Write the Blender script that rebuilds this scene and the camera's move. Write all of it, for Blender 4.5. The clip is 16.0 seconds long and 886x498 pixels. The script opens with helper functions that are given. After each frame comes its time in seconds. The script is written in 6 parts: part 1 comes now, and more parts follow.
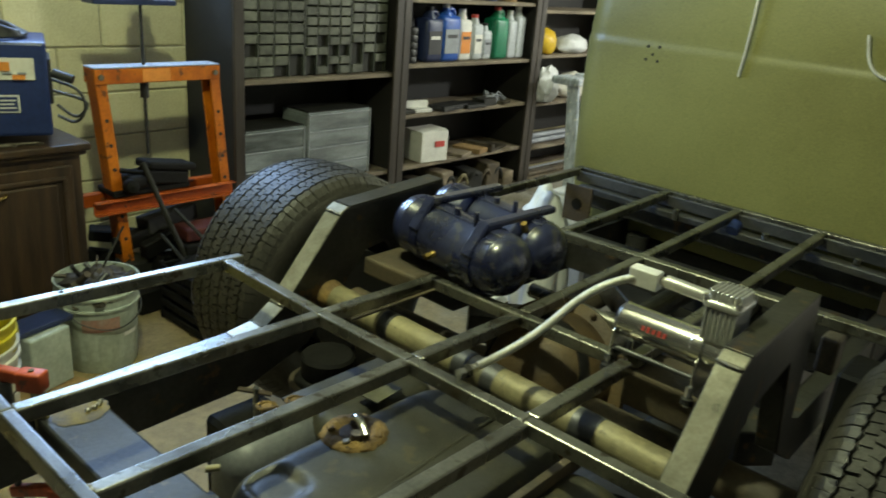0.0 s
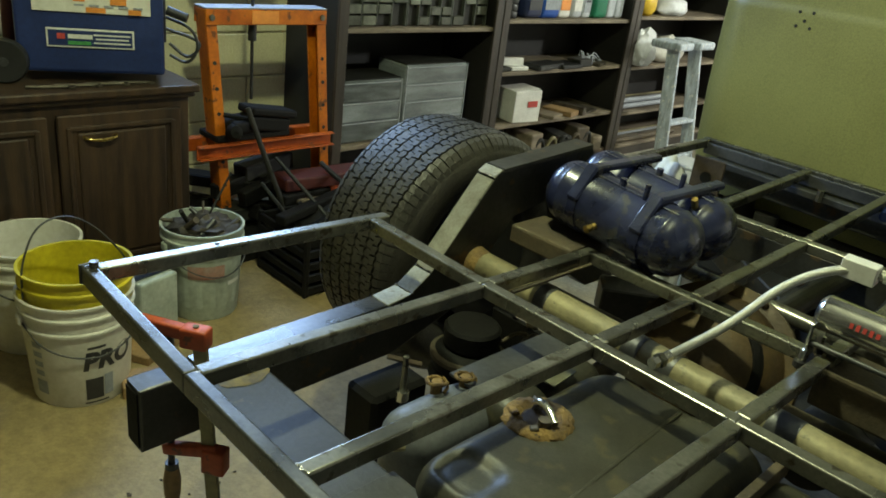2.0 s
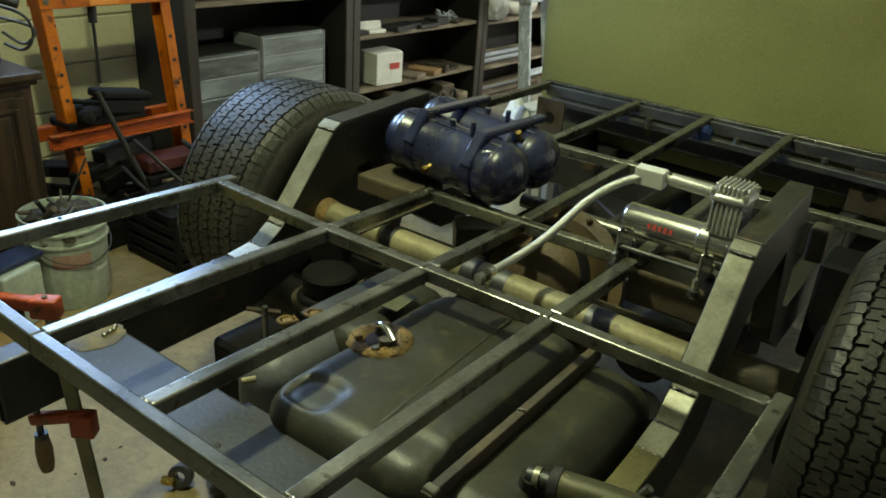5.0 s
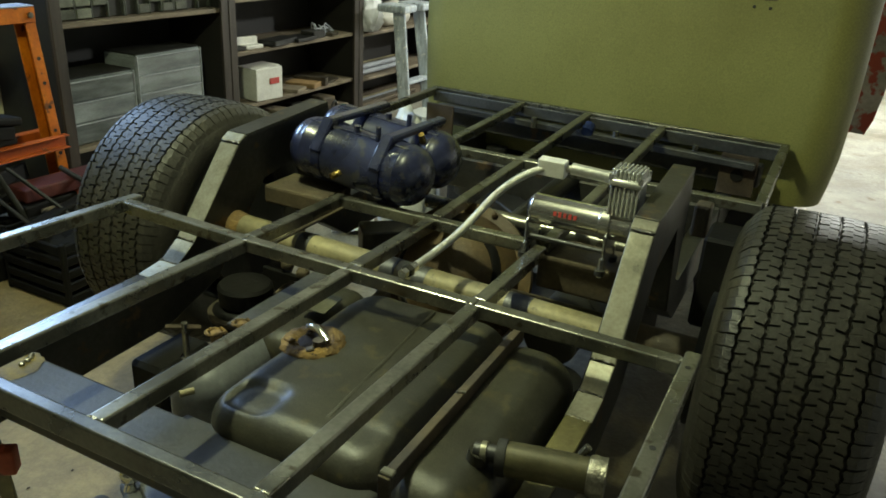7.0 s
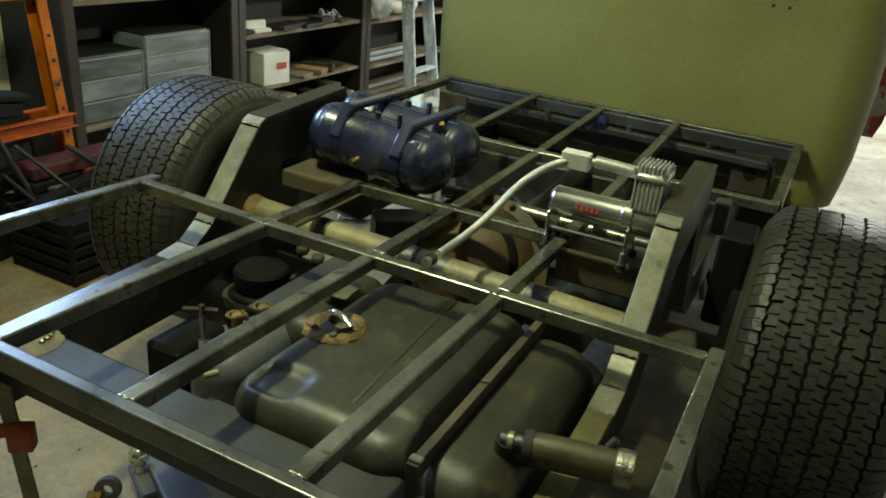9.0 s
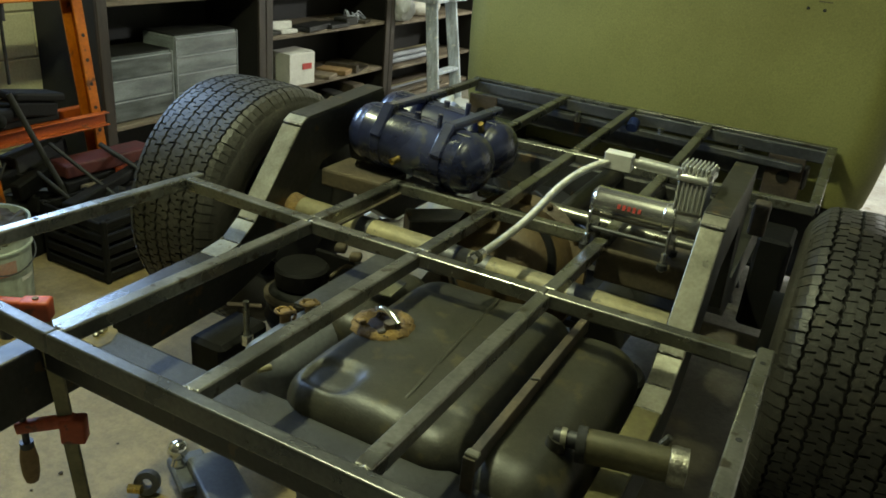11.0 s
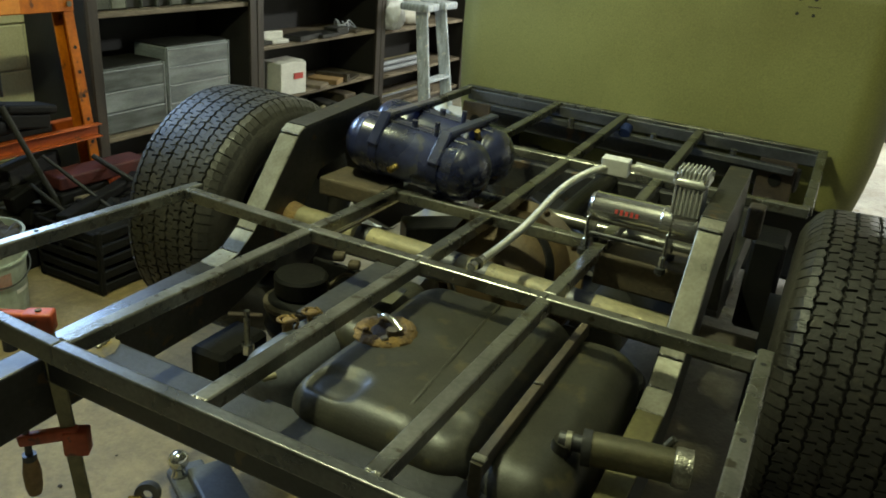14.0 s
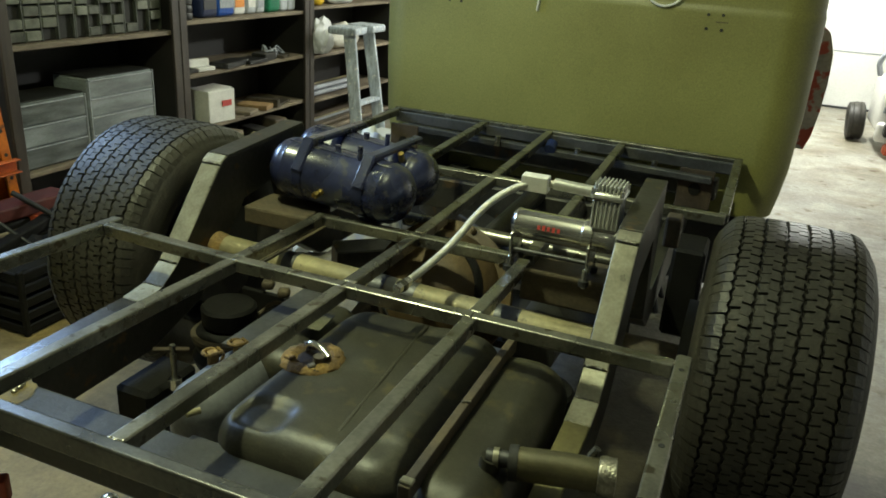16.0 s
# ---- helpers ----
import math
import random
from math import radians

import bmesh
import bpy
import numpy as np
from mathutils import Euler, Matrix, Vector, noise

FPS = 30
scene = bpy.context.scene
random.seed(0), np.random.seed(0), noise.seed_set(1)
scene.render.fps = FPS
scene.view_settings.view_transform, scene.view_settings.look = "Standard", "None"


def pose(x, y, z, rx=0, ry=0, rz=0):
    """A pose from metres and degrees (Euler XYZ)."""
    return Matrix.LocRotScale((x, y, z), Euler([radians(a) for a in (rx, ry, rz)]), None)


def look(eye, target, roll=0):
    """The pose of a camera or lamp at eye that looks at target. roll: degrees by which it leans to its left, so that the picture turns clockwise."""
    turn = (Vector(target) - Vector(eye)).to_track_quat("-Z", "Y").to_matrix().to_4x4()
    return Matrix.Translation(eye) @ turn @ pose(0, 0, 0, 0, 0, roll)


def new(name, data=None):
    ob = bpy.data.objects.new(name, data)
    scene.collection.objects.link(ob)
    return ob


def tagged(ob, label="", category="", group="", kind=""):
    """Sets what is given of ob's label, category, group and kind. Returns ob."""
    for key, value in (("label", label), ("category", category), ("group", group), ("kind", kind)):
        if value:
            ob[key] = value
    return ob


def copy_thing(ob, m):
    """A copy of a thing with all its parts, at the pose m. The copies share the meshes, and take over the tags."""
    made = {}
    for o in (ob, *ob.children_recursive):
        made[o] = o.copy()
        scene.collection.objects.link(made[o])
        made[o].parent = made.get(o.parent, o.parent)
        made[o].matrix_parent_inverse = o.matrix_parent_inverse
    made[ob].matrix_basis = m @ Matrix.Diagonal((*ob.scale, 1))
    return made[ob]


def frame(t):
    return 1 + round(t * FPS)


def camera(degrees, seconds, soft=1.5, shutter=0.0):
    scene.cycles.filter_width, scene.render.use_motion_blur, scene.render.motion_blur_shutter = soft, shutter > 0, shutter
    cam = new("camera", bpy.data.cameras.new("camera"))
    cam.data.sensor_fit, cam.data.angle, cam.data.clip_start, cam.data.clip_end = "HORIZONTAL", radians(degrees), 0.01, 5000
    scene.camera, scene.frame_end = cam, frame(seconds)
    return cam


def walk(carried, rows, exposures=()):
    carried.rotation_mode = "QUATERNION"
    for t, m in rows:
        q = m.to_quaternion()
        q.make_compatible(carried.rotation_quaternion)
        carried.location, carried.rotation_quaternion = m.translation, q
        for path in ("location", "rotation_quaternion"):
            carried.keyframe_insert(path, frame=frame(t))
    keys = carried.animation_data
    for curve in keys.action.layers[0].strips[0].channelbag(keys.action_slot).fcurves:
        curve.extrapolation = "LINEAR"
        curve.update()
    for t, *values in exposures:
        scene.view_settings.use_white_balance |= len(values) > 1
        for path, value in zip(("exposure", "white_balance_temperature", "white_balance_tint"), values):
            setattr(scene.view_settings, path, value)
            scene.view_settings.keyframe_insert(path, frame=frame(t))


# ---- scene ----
cam = camera(59.7, 16.0, soft=1.7, shutter=0.4)
PATH = [
    (0, (0.856, -0.968, 1.44), (-0.368, 0.461, 0.761), 4.7),
    (0.5, (0.757, -1.009, 1.424), (-0.518, 0.352, 0.701), 6.1),
    (1, (0.68, -1.04, 1.411), (-0.606, 0.286, 0.646), 7.0),
    (1.5, (0.637, -1.048, 1.403), (-0.646, 0.274, 0.625), 7.1),
    (2, (0.608, -1.057, 1.397), (-0.66, 0.273, 0.608), 7.2),
    (2.5, (0.586, -1.064, 1.389), (-0.665, 0.278, 0.593), 7.2),
    (3, (0.58, -1.071, 1.385), (-0.636, 0.298, 0.581), 6.8),
    (3.5, (0.603, -1.07, 1.383), (-0.558, 0.346, 0.579), 6.7),
    (4, (0.661, -1.062, 1.381), (-0.44, 0.4, 0.575), 6.3),
    (4.5, (0.725, -1.068, 1.387), (-0.329, 0.421, 0.569), 5.3),
    (4.7, (0.774, -1.067, 1.399), (-0.293, 0.406, 0.567), 4.3),
    (6.8, (0.757, -1.152, 1.397), (-0.067, 0.487, 0.601), 3.3),
    (7, (0.747, -1.158, 1.392), (-0.057, 0.495, 0.602), 3.4),
    (7.5, (0.731, -1.166, 1.39), (-0.043, 0.498, 0.595), 4.0),
    (8, (0.721, -1.168, 1.388), (-0.041, 0.496, 0.582), 4.7),
    (8.5, (0.711, -1.172, 1.383), (-0.053, 0.488, 0.57), 5.2),
    (9, (0.699, -1.181, 1.383), (-0.085, 0.471, 0.574), 5.3),
    (9.5, (0.683, -1.195, 1.382), (-0.121, 0.446, 0.57), 5.2),
    (12, (0.643, -1.236, 1.376), (-0.183, 0.398, 0.57), 5.6),
    (12.5, (0.636, -1.243, 1.375), (-0.218, 0.374, 0.565), 5.2),
    (13, (0.628, -1.244, 1.374), (-0.234, 0.371, 0.567), 5.0),
    (13.5, (0.631, -1.239, 1.376), (-0.208, 0.389, 0.573), 4.8),
    (14, (0.641, -1.239, 1.379), (-0.156, 0.417, 0.591), 4.9),
    (14.5, (0.65, -1.235, 1.383), (-0.115, 0.447, 0.617), 4.7),
    (15, (0.664, -1.23, 1.387), (-0.07, 0.477, 0.646), 4.0),
    (15.5, (0.672, -1.225, 1.388), (-0.028, 0.499, 0.657), 3.8),
    (16, (0.676, -1.23, 1.39), (-0.001, 0.503, 0.658), 3.8),
]
walk(cam, [(t, look(eye, target, roll)) for t, eye, target, roll in PATH])

# ---- light ----
world = bpy.data.worlds.new("world")
scene.world = world
world.use_nodes = True
world.node_tree.nodes["Background"].inputs[0].default_value = (0.6, 0.72, 1.0, 1)
world.node_tree.nodes["Background"].inputs[1].default_value = 0.25


def area(name, loc, target, sx, sy, watts, color):
    d = bpy.data.lights.new(name, "AREA")
    d.shape, d.size, d.size_y, d.energy, d.color = "RECTANGLE", sx, sy, watts, color
    ob = new(name, d)
    ob.matrix_world = look(loc, target)
    return ob


def bulb(name, loc, watts, color, radius=0.05):
    d = bpy.data.lights.new(name, "POINT")
    d.energy, d.color, d.shadow_soft_size = watts, color, radius
    ob = new(name, d)
    ob.location = loc
    return ob


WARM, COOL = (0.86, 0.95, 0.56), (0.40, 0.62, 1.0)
# All four bulbs hang unseen; rear and middle are fills added for brightness.
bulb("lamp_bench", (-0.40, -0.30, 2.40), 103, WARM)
bulb("fill_rear", (0.9, -2.3, 2.40), 1.5, WARM)
bulb("fill_middle", (-1.0, 3.5, 2.40), 54, (0.93, 1.0, 0.78))
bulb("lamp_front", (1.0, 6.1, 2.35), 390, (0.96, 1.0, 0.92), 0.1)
area("window_light", (-2.64, 0.675, 1.9), (0, 0.55, 1.0), 1.05, 0.6, 52, COOL)


# ---- materials ----
def mat(name, base, rough=0.6, metal=0.0, var=0.25, scale=6.0, fine=60.0, bump=0.15, tint=None, spots=None, coat=0.0, random_=0.0, dist=0.004, stretch=None):
    """A surface with broad stains, fine grain and relief. tint: a second colour for the stains; spots: (colour, threshold) of wear."""
    m = bpy.data.materials.new(name)
    m.use_nodes = True
    nt = m.node_tree
    n, l = nt.nodes, nt.links
    b = n["Principled BSDF"]
    co = n.new("ShaderNodeTexCoord")
    big, small = n.new("ShaderNodeTexNoise"), n.new("ShaderNodeTexNoise")
    big.inputs["Scale"].default_value, big.inputs["Detail"].default_value = scale, 6
    small.inputs["Scale"].default_value, small.inputs["Detail"].default_value = fine, 4
    place = co.outputs["Object"]
    if stretch:
        mp = n.new("ShaderNodeMapping")
        mp.inputs["Scale"].default_value = stretch
        l.new(place, mp.inputs["Vector"])
        place = mp.outputs["Vector"]
    for t in (big, small):
        l.new(place, t.inputs["Vector"])
    ramp = n.new("ShaderNodeValToRGB")
    c2 = tint or tuple(max(0.0, c * (1 - var)) for c in base)
    c1 = tuple(min(1.0, c * (1 + var * 0.5)) for c in base)
    ramp.color_ramp.elements[0].color, ramp.color_ramp.elements[1].color = (*c2, 1), (*c1, 1)
    ramp.color_ramp.elements[0].position, ramp.color_ramp.elements[1].position = 0.32, 0.68
    l.new(big.outputs["Fac"], ramp.inputs["Fac"])
    mix = n.new("ShaderNodeMix")
    mix.data_type, mix.blend_type = "RGBA", "OVERLAY"
    mix.inputs["Factor"].default_value = 0.35
    l.new(ramp.outputs["Color"], mix.inputs["A"])
    l.new(small.outputs["Fac"], mix.inputs["B"])
    out = mix.outputs["Result"]
    if spots:
        sp = n.new("ShaderNodeTexNoise")
        sp.inputs["Scale"].default_value, sp.inputs["Detail"].default_value = scale * 3.1, 9
        l.new(co.outputs["Object"], sp.inputs["Vector"])
        th = n.new("ShaderNodeMapRange")
        th.inputs["From Min"].default_value, th.inputs["From Max"].default_value = spots[1], spots[1] + 0.06
        l.new(sp.outputs["Fac"], th.inputs["Value"])
        m2 = n.new("ShaderNodeMix")
        m2.data_type = "RGBA"
        l.new(th.outputs["Result"], m2.inputs["Factor"])
        l.new(out, m2.inputs["A"])
        m2.inputs["B"].default_value = (*spots[0], 1)
        out = m2.outputs["Result"]
    if random_:
        oi, hsv, mr = n.new("ShaderNodeObjectInfo"), n.new("ShaderNodeHueSaturation"), n.new("ShaderNodeMapRange")
        mr.inputs["To Min"].default_value, mr.inputs["To Max"].default_value = 1 - random_, 1 + random_
        l.new(oi.outputs["Random"], mr.inputs["Value"])
        l.new(mr.outputs["Result"], hsv.inputs["Value"])
        l.new(out, hsv.inputs["Color"])
        out = hsv.outputs["Color"]
    l.new(out, b.inputs["Base Color"])
    rr = n.new("ShaderNodeMapRange")
    rr.inputs["To Min"].default_value, rr.inputs["To Max"].default_value = max(0.03, rough - 0.14), min(1.0, rough + 0.14)
    l.new(big.outputs["Fac"], rr.inputs["Value"])
    l.new(rr.outputs["Result"], b.inputs["Roughness"])
    b.inputs["Metallic"].default_value = metal
    b.inputs["Coat Weight"].default_value = coat
    if bump:
        bp = n.new("ShaderNodeBump")
        bp.inputs["Strength"].default_value, bp.inputs["Distance"].default_value = bump, dist
        l.new(small.outputs["Fac"], bp.inputs["Height"])
        l.new(bp.outputs["Normal"], b.inputs["Normal"])
    return m


STEEL = mat("bare_steel", (0.225, 0.22, 0.19), 0.28, 0.76, 0.4, 9, 130, 0.08, spots=((0.10, 0.085, 0.06), 0.60))
BAR_STEEL = mat("oiled_bar_steel", (0.135, 0.134, 0.128), 0.30, 0.75, 0.35, 8, 130, 0.06)
STEEL_DARK = mat("mill_scale_steel", (0.10, 0.10, 0.105), 0.48, 0.7, 0.35, 7, 90, 0.1)
RAIL = mat("oiled_frame_steel", (0.072, 0.069, 0.062), 0.42, 0.6, 0.45, 6, 80, 0.14, spots=((0.13, 0.09, 0.05), 0.62))
GROUND_STEEL = mat("ground_steel", (0.36, 0.345, 0.27), 0.33, 0.5, 0.35, 14, 160, 0.08, spots=((0.19, 0.165, 0.11), 0.66))
SKIN = mat("oiled_skin_steel", (0.13, 0.13, 0.13), 0.27, 0.85, 0.3, 8, 110, 0.06)
BEAM = mat("grey_primer", (0.036, 0.036, 0.037), 0.46, 0.15, 0.4, 8, 110, 0.14, spots=((0.085, 0.07, 0.045), 0.64))
WELD = mat("weld_bead", (0.34, 0.32, 0.27), 0.35, 0.9, 0.4, 60, 220, 0.5)
RUST = mat("rust", (0.20, 0.125, 0.038), 0.85, 0.1, 0.6, 22, 170, 0.8, tint=(0.06, 0.036, 0.018), spots=((0.045, 0.03, 0.02), 0.62))
RUST_DIM = mat("oily_rust", (0.085, 0.053, 0.015), 0.6, 0.2, 0.5, 8, 120, 0.3, tint=(0.05, 0.032, 0.016))
DUSTY_OLIVE = mat("dusty_olive_steel", (0.15, 0.132, 0.058), 0.48, 0.3, 0.4, 12, 110, 0.15)
DULL_WALL = mat("dull_brown_wall", (0.06, 0.05, 0.04), 0.8, 0.0, 0.2, 3, 60, 0.1)
DARK_RUST = mat("dark_rust", (0.062, 0.043, 0.028), 0.75, 0.2, 0.5, 14, 120, 0.4)
RUSTY_STEEL = mat("rusty_steel", (0.105, 0.080, 0.047), 0.7, 0.3, 0.4, 10, 110, 0.3, tint=(0.06, 0.05, 0.04))
OLIVE = mat("olive_paint", (0.222, 0.214, 0.068), 0.44, 0.0, 0.16, 2.2, 190, 0.14, tint=(0.180, 0.168, 0.054), spots=((0.165, 0.145, 0.05), 0.72))
BLUE_TANK = mat("navy_enamel", (0.020, 0.024, 0.066), 0.27, 0.0, 0.4, 9, 90, 0.05, spots=((0.055, 0.053, 0.060), 0.60), coat=0.4)
CHROME = mat("chrome", (0.80, 0.79, 0.75), 0.19, 0.93, 0.1, 10, 60, 0.02)
ALU = mat("cast_aluminium", (0.72, 0.72, 0.69), 0.36, 0.7, 0.2, 14, 150, 0.15)
BRAID = mat("braided_hose", (0.62, 0.61, 0.55), 0.42, 0.7, 0.2, 30, 400, 0.6)
OIL = mat("yellow_oil_stain", (0.13, 0.095, 0.018), 0.6, 0.0, 0.5, 30, 120, 0.2)
BRASS = mat("brass", (0.62, 0.43, 0.13), 0.28, 0.95, 0.2, 20, 90, 0.05)
TANK = mat("tank_plastic", (0.044, 0.0415, 0.0295), 0.44, 0.0, 0.4, 6, 260, 0.10, tint=(0.028, 0.026, 0.019), spots=((0.074, 0.063, 0.032), 0.58))
TANK_GREY = mat("tank_grey", (0.12, 0.125, 0.135), 0.45, 0.0, 0.3, 7, 120, 0.08)
AXLE = mat("dusty_axle", (0.27, 0.235, 0.13), 0.55, 0.2, 0.4, 9, 90, 0.15, spots=((0.10, 0.08, 0.05), 0.66))
RUBBER = mat("tyre_rubber", (0.034, 0.031, 0.025), 0.52, 0.0, 0.4, 7, 150, 0.3, tint=(0.020, 0.0175, 0.013), spots=((0.050, 0.043, 0.031), 0.63))
BLACK = mat("black_paint", (0.018, 0.018, 0.019), 0.45, 0.0, 0.3, 8, 80, 0.08)
DARK = mat("grimy_black", (0.02, 0.019, 0.017), 0.75, 0.0, 0.3, 9, 80, 0.2)
RED = mat("red_paint", (0.40, 0.068, 0.024), 0.45, 0.0, 0.3, 14, 90, 0.12, spots=((0.16, 0.05, 0.03), 0.60))
ORANGE = mat("orange_enamel", (0.52, 0.145, 0.004), 0.45, 0.0, 0.3, 8, 70, 0.06, tint=(0.34, 0.075, 0.003), spots=((0.14, 0.045, 0.015), 0.62))
ORANGE_DARK = mat("worn_orange", (0.40, 0.075, 0.006), 0.45, 0.0, 0.25, 9, 70, 0.06, spots=((0.16, 0.05, 0.02), 0.6))
WOOD_DARK = mat("dark_walnut", (0.052, 0.0285, 0.014), 0.48, 0.0, 0.5, 5, 60, 0.14, tint=(0.021, 0.013, 0.009), stretch=(6, 6, 0.5))
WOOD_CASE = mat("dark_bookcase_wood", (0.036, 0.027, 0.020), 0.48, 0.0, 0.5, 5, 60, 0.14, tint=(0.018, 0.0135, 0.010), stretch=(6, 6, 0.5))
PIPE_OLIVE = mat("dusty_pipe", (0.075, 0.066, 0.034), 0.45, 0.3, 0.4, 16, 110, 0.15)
# Darker than the stiles; used on bookcase sides and backs.
WOOD_INNER = mat("dark_inner_board", (0.013, 0.0115, 0.010), 0.6, 0.0, 0.4, 5, 60, 0.1)
SHELF_EDGE = mat("shelf_board", (0.215, 0.175, 0.125), 0.7, 0.0, 0.4, 6, 80, 0.15, tint=(0.10, 0.076, 0.052), stretch=(3, 0.6, 3))
WOOD = mat("raw_wood", (0.32, 0.20, 0.09), 0.7, 0.0, 0.35, 9, 120, 0.2)
WALLP = mat("cream_block_paint", (0.66, 0.62, 0.39), 0.7, 0.0, 0.12, 3, 120, 0.35, random_=0.03)
MORTAR = mat("painted_mortar", (0.5, 0.47, 0.34), 0.85, 0.0, 0.15, 5, 120, 0.3)
WHITE_WALL = mat("white_wall", (0.78, 0.78, 0.75), 0.7, 0.0, 0.08, 2, 80, 0.1)
CEIL = mat("ceiling_paint", (0.30, 0.29, 0.26), 0.85, 0.0, 0.1, 2, 60, 0.1)
CONCRETE = mat("concrete", (0.40, 0.39, 0.345), 0.58, 0.0, 0.3, 2.3, 75, 0.45, tint=(0.24, 0.21, 0.145), spots=((0.15, 0.115, 0.06), 0.63))


def mottle(m, scale, low, amount):
    """Cloudy trodden stains and fine specks over a floor."""
    n, l = m.node_tree.nodes, m.node_tree.links
    b = n["Principled BSDF"]
    old = b.inputs["Base Color"].links[0].from_socket
    co, a1, a2, r1, r2 = n.new("ShaderNodeTexCoord"), n.new("ShaderNodeTexNoise"), n.new("ShaderNodeTexNoise"), n.new("ShaderNodeMapRange"), n.new("ShaderNodeMapRange")
    a1.inputs["Scale"].default_value, a1.inputs["Detail"].default_value, a1.inputs["Roughness"].default_value, a1.inputs["Distortion"].default_value = scale, 10, 0.68, 0.6
    a2.inputs["Scale"].default_value, a2.inputs["Detail"].default_value, a2.inputs["Roughness"].default_value = scale * 9, 6, 0.75
    for t, r, lo, hi in ((a1, r1, 0.40, 0.64), (a2, r2, 0.36, 0.66)):
        l.new(co.outputs["Object"], t.inputs["Vector"])
        l.new(t.outputs["Fac"], r.inputs["Value"])
        r.inputs["From Min"].default_value, r.inputs["From Max"].default_value = lo, hi
        r.inputs["To Min"].default_value, r.inputs["To Max"].default_value = low, 1.12
    mu = n.new("ShaderNodeMath")
    mu.operation = "MULTIPLY"
    l.new(r1.outputs["Result"], mu.inputs[0])
    l.new(r2.outputs["Result"], mu.inputs[1])
    mx = n.new("ShaderNodeMix")
    mx.data_type, mx.blend_type = "RGBA", "MULTIPLY"
    mx.inputs["Factor"].default_value = amount
    l.new(old, mx.inputs["A"])
    l.new(mu.outputs["Value"], mx.inputs["B"])
    l.new(mx.outputs["Result"], b.inputs["Base Color"])


def dirt_shade_patch(m, centre, radius, color):
    """Trodden dirt, or shade put into the colour, over a patch with a ragged rim."""
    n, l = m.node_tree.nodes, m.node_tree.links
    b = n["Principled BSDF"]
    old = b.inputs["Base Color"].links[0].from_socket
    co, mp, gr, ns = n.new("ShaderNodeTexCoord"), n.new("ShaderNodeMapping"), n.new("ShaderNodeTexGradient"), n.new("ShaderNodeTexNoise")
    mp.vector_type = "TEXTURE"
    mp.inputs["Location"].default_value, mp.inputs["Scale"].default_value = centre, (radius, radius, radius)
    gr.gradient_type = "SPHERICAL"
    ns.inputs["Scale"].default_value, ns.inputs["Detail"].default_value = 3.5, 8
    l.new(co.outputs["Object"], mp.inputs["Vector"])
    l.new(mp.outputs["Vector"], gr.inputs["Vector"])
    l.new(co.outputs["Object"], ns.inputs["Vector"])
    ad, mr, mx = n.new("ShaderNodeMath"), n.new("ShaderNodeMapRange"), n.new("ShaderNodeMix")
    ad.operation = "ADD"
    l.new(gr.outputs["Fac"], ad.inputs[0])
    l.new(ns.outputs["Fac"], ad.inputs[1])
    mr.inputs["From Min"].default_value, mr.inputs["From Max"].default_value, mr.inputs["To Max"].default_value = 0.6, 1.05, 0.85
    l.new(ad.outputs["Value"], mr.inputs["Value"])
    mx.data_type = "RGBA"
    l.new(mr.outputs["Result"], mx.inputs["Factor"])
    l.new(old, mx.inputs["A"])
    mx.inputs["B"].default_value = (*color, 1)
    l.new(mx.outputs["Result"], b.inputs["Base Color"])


# Shade under the truck's east side, painted dark into the concrete.
dirt_shade_patch(CONCRETE, (0.58, 0.55, 0.0), 1.2, (0.050, 0.040, 0.020))
# Darker brown patch of floor beside the crate.
dirt_shade_patch(CONCRETE, (-1.35, 0.75, 0.0), 0.8, (0.085, 0.064, 0.032))
dirt_shade_patch(CONCRETE, (-1.35, 0.0, 0.0), 2.1, (0.33, 0.24, 0.095))
mottle(TANK, 7.0, 0.72, 0.8)
mottle(BLUE_TANK, 9.0, 0.75, 0.6)
mottle(RUBBER, 8.0, 0.7, 0.7)
mottle(CONCRETE, 3.4, 0.72, 0.9)
PAIL = mat("white_pail", (0.68, 0.66, 0.6), 0.4, 0.0, 0.12, 6, 60, 0.05, spots=((0.4, 0.36, 0.28), 0.72))
PAIL_GREEN = mat("faded_label_pail", (0.42, 0.47, 0.42), 0.5, 0.0, 0.25, 9, 60, 0.06)
YELLOW = mat("yellow_pail", (0.56, 0.46, 0.02), 0.42, 0.0, 0.2, 7, 60, 0.05)
NAVY = mat("welder_blue", (0.013, 0.027, 0.115), 0.42, 0.0, 0.2, 6, 70, 0.05)
LABEL_W = mat("label_white", (0.7, 0.69, 0.66), 0.55, 0.0, 0.1, 20, 90, 0.0)
LABEL_G = mat("label_grey", (0.3, 0.32, 0.36), 0.55, 0.0, 0.2, 60, 300, 0.0)
LABEL_O = mat("label_orange", (0.7, 0.25, 0.04), 0.55, 0.0, 0.1, 20, 90, 0.0)
LABEL_R = mat("label_red", (0.5, 0.06, 0.05), 0.5, 0.0, 0.1, 20, 90, 0.0)
FADED_RED = mat("faded_red_print", (0.34, 0.13, 0.10), 0.6, 0.0, 0.4, 18, 90, 0.02, tint=(0.40, 0.30, 0.26))
LABEL_K = mat("label_black", (0.03, 0.03, 0.035), 0.5, 0.0, 0.1, 20, 90, 0.0)
LABEL_GR = mat("label_green", (0.06, 0.28, 0.08), 0.5, 0.0, 0.1, 20, 90, 0.0)
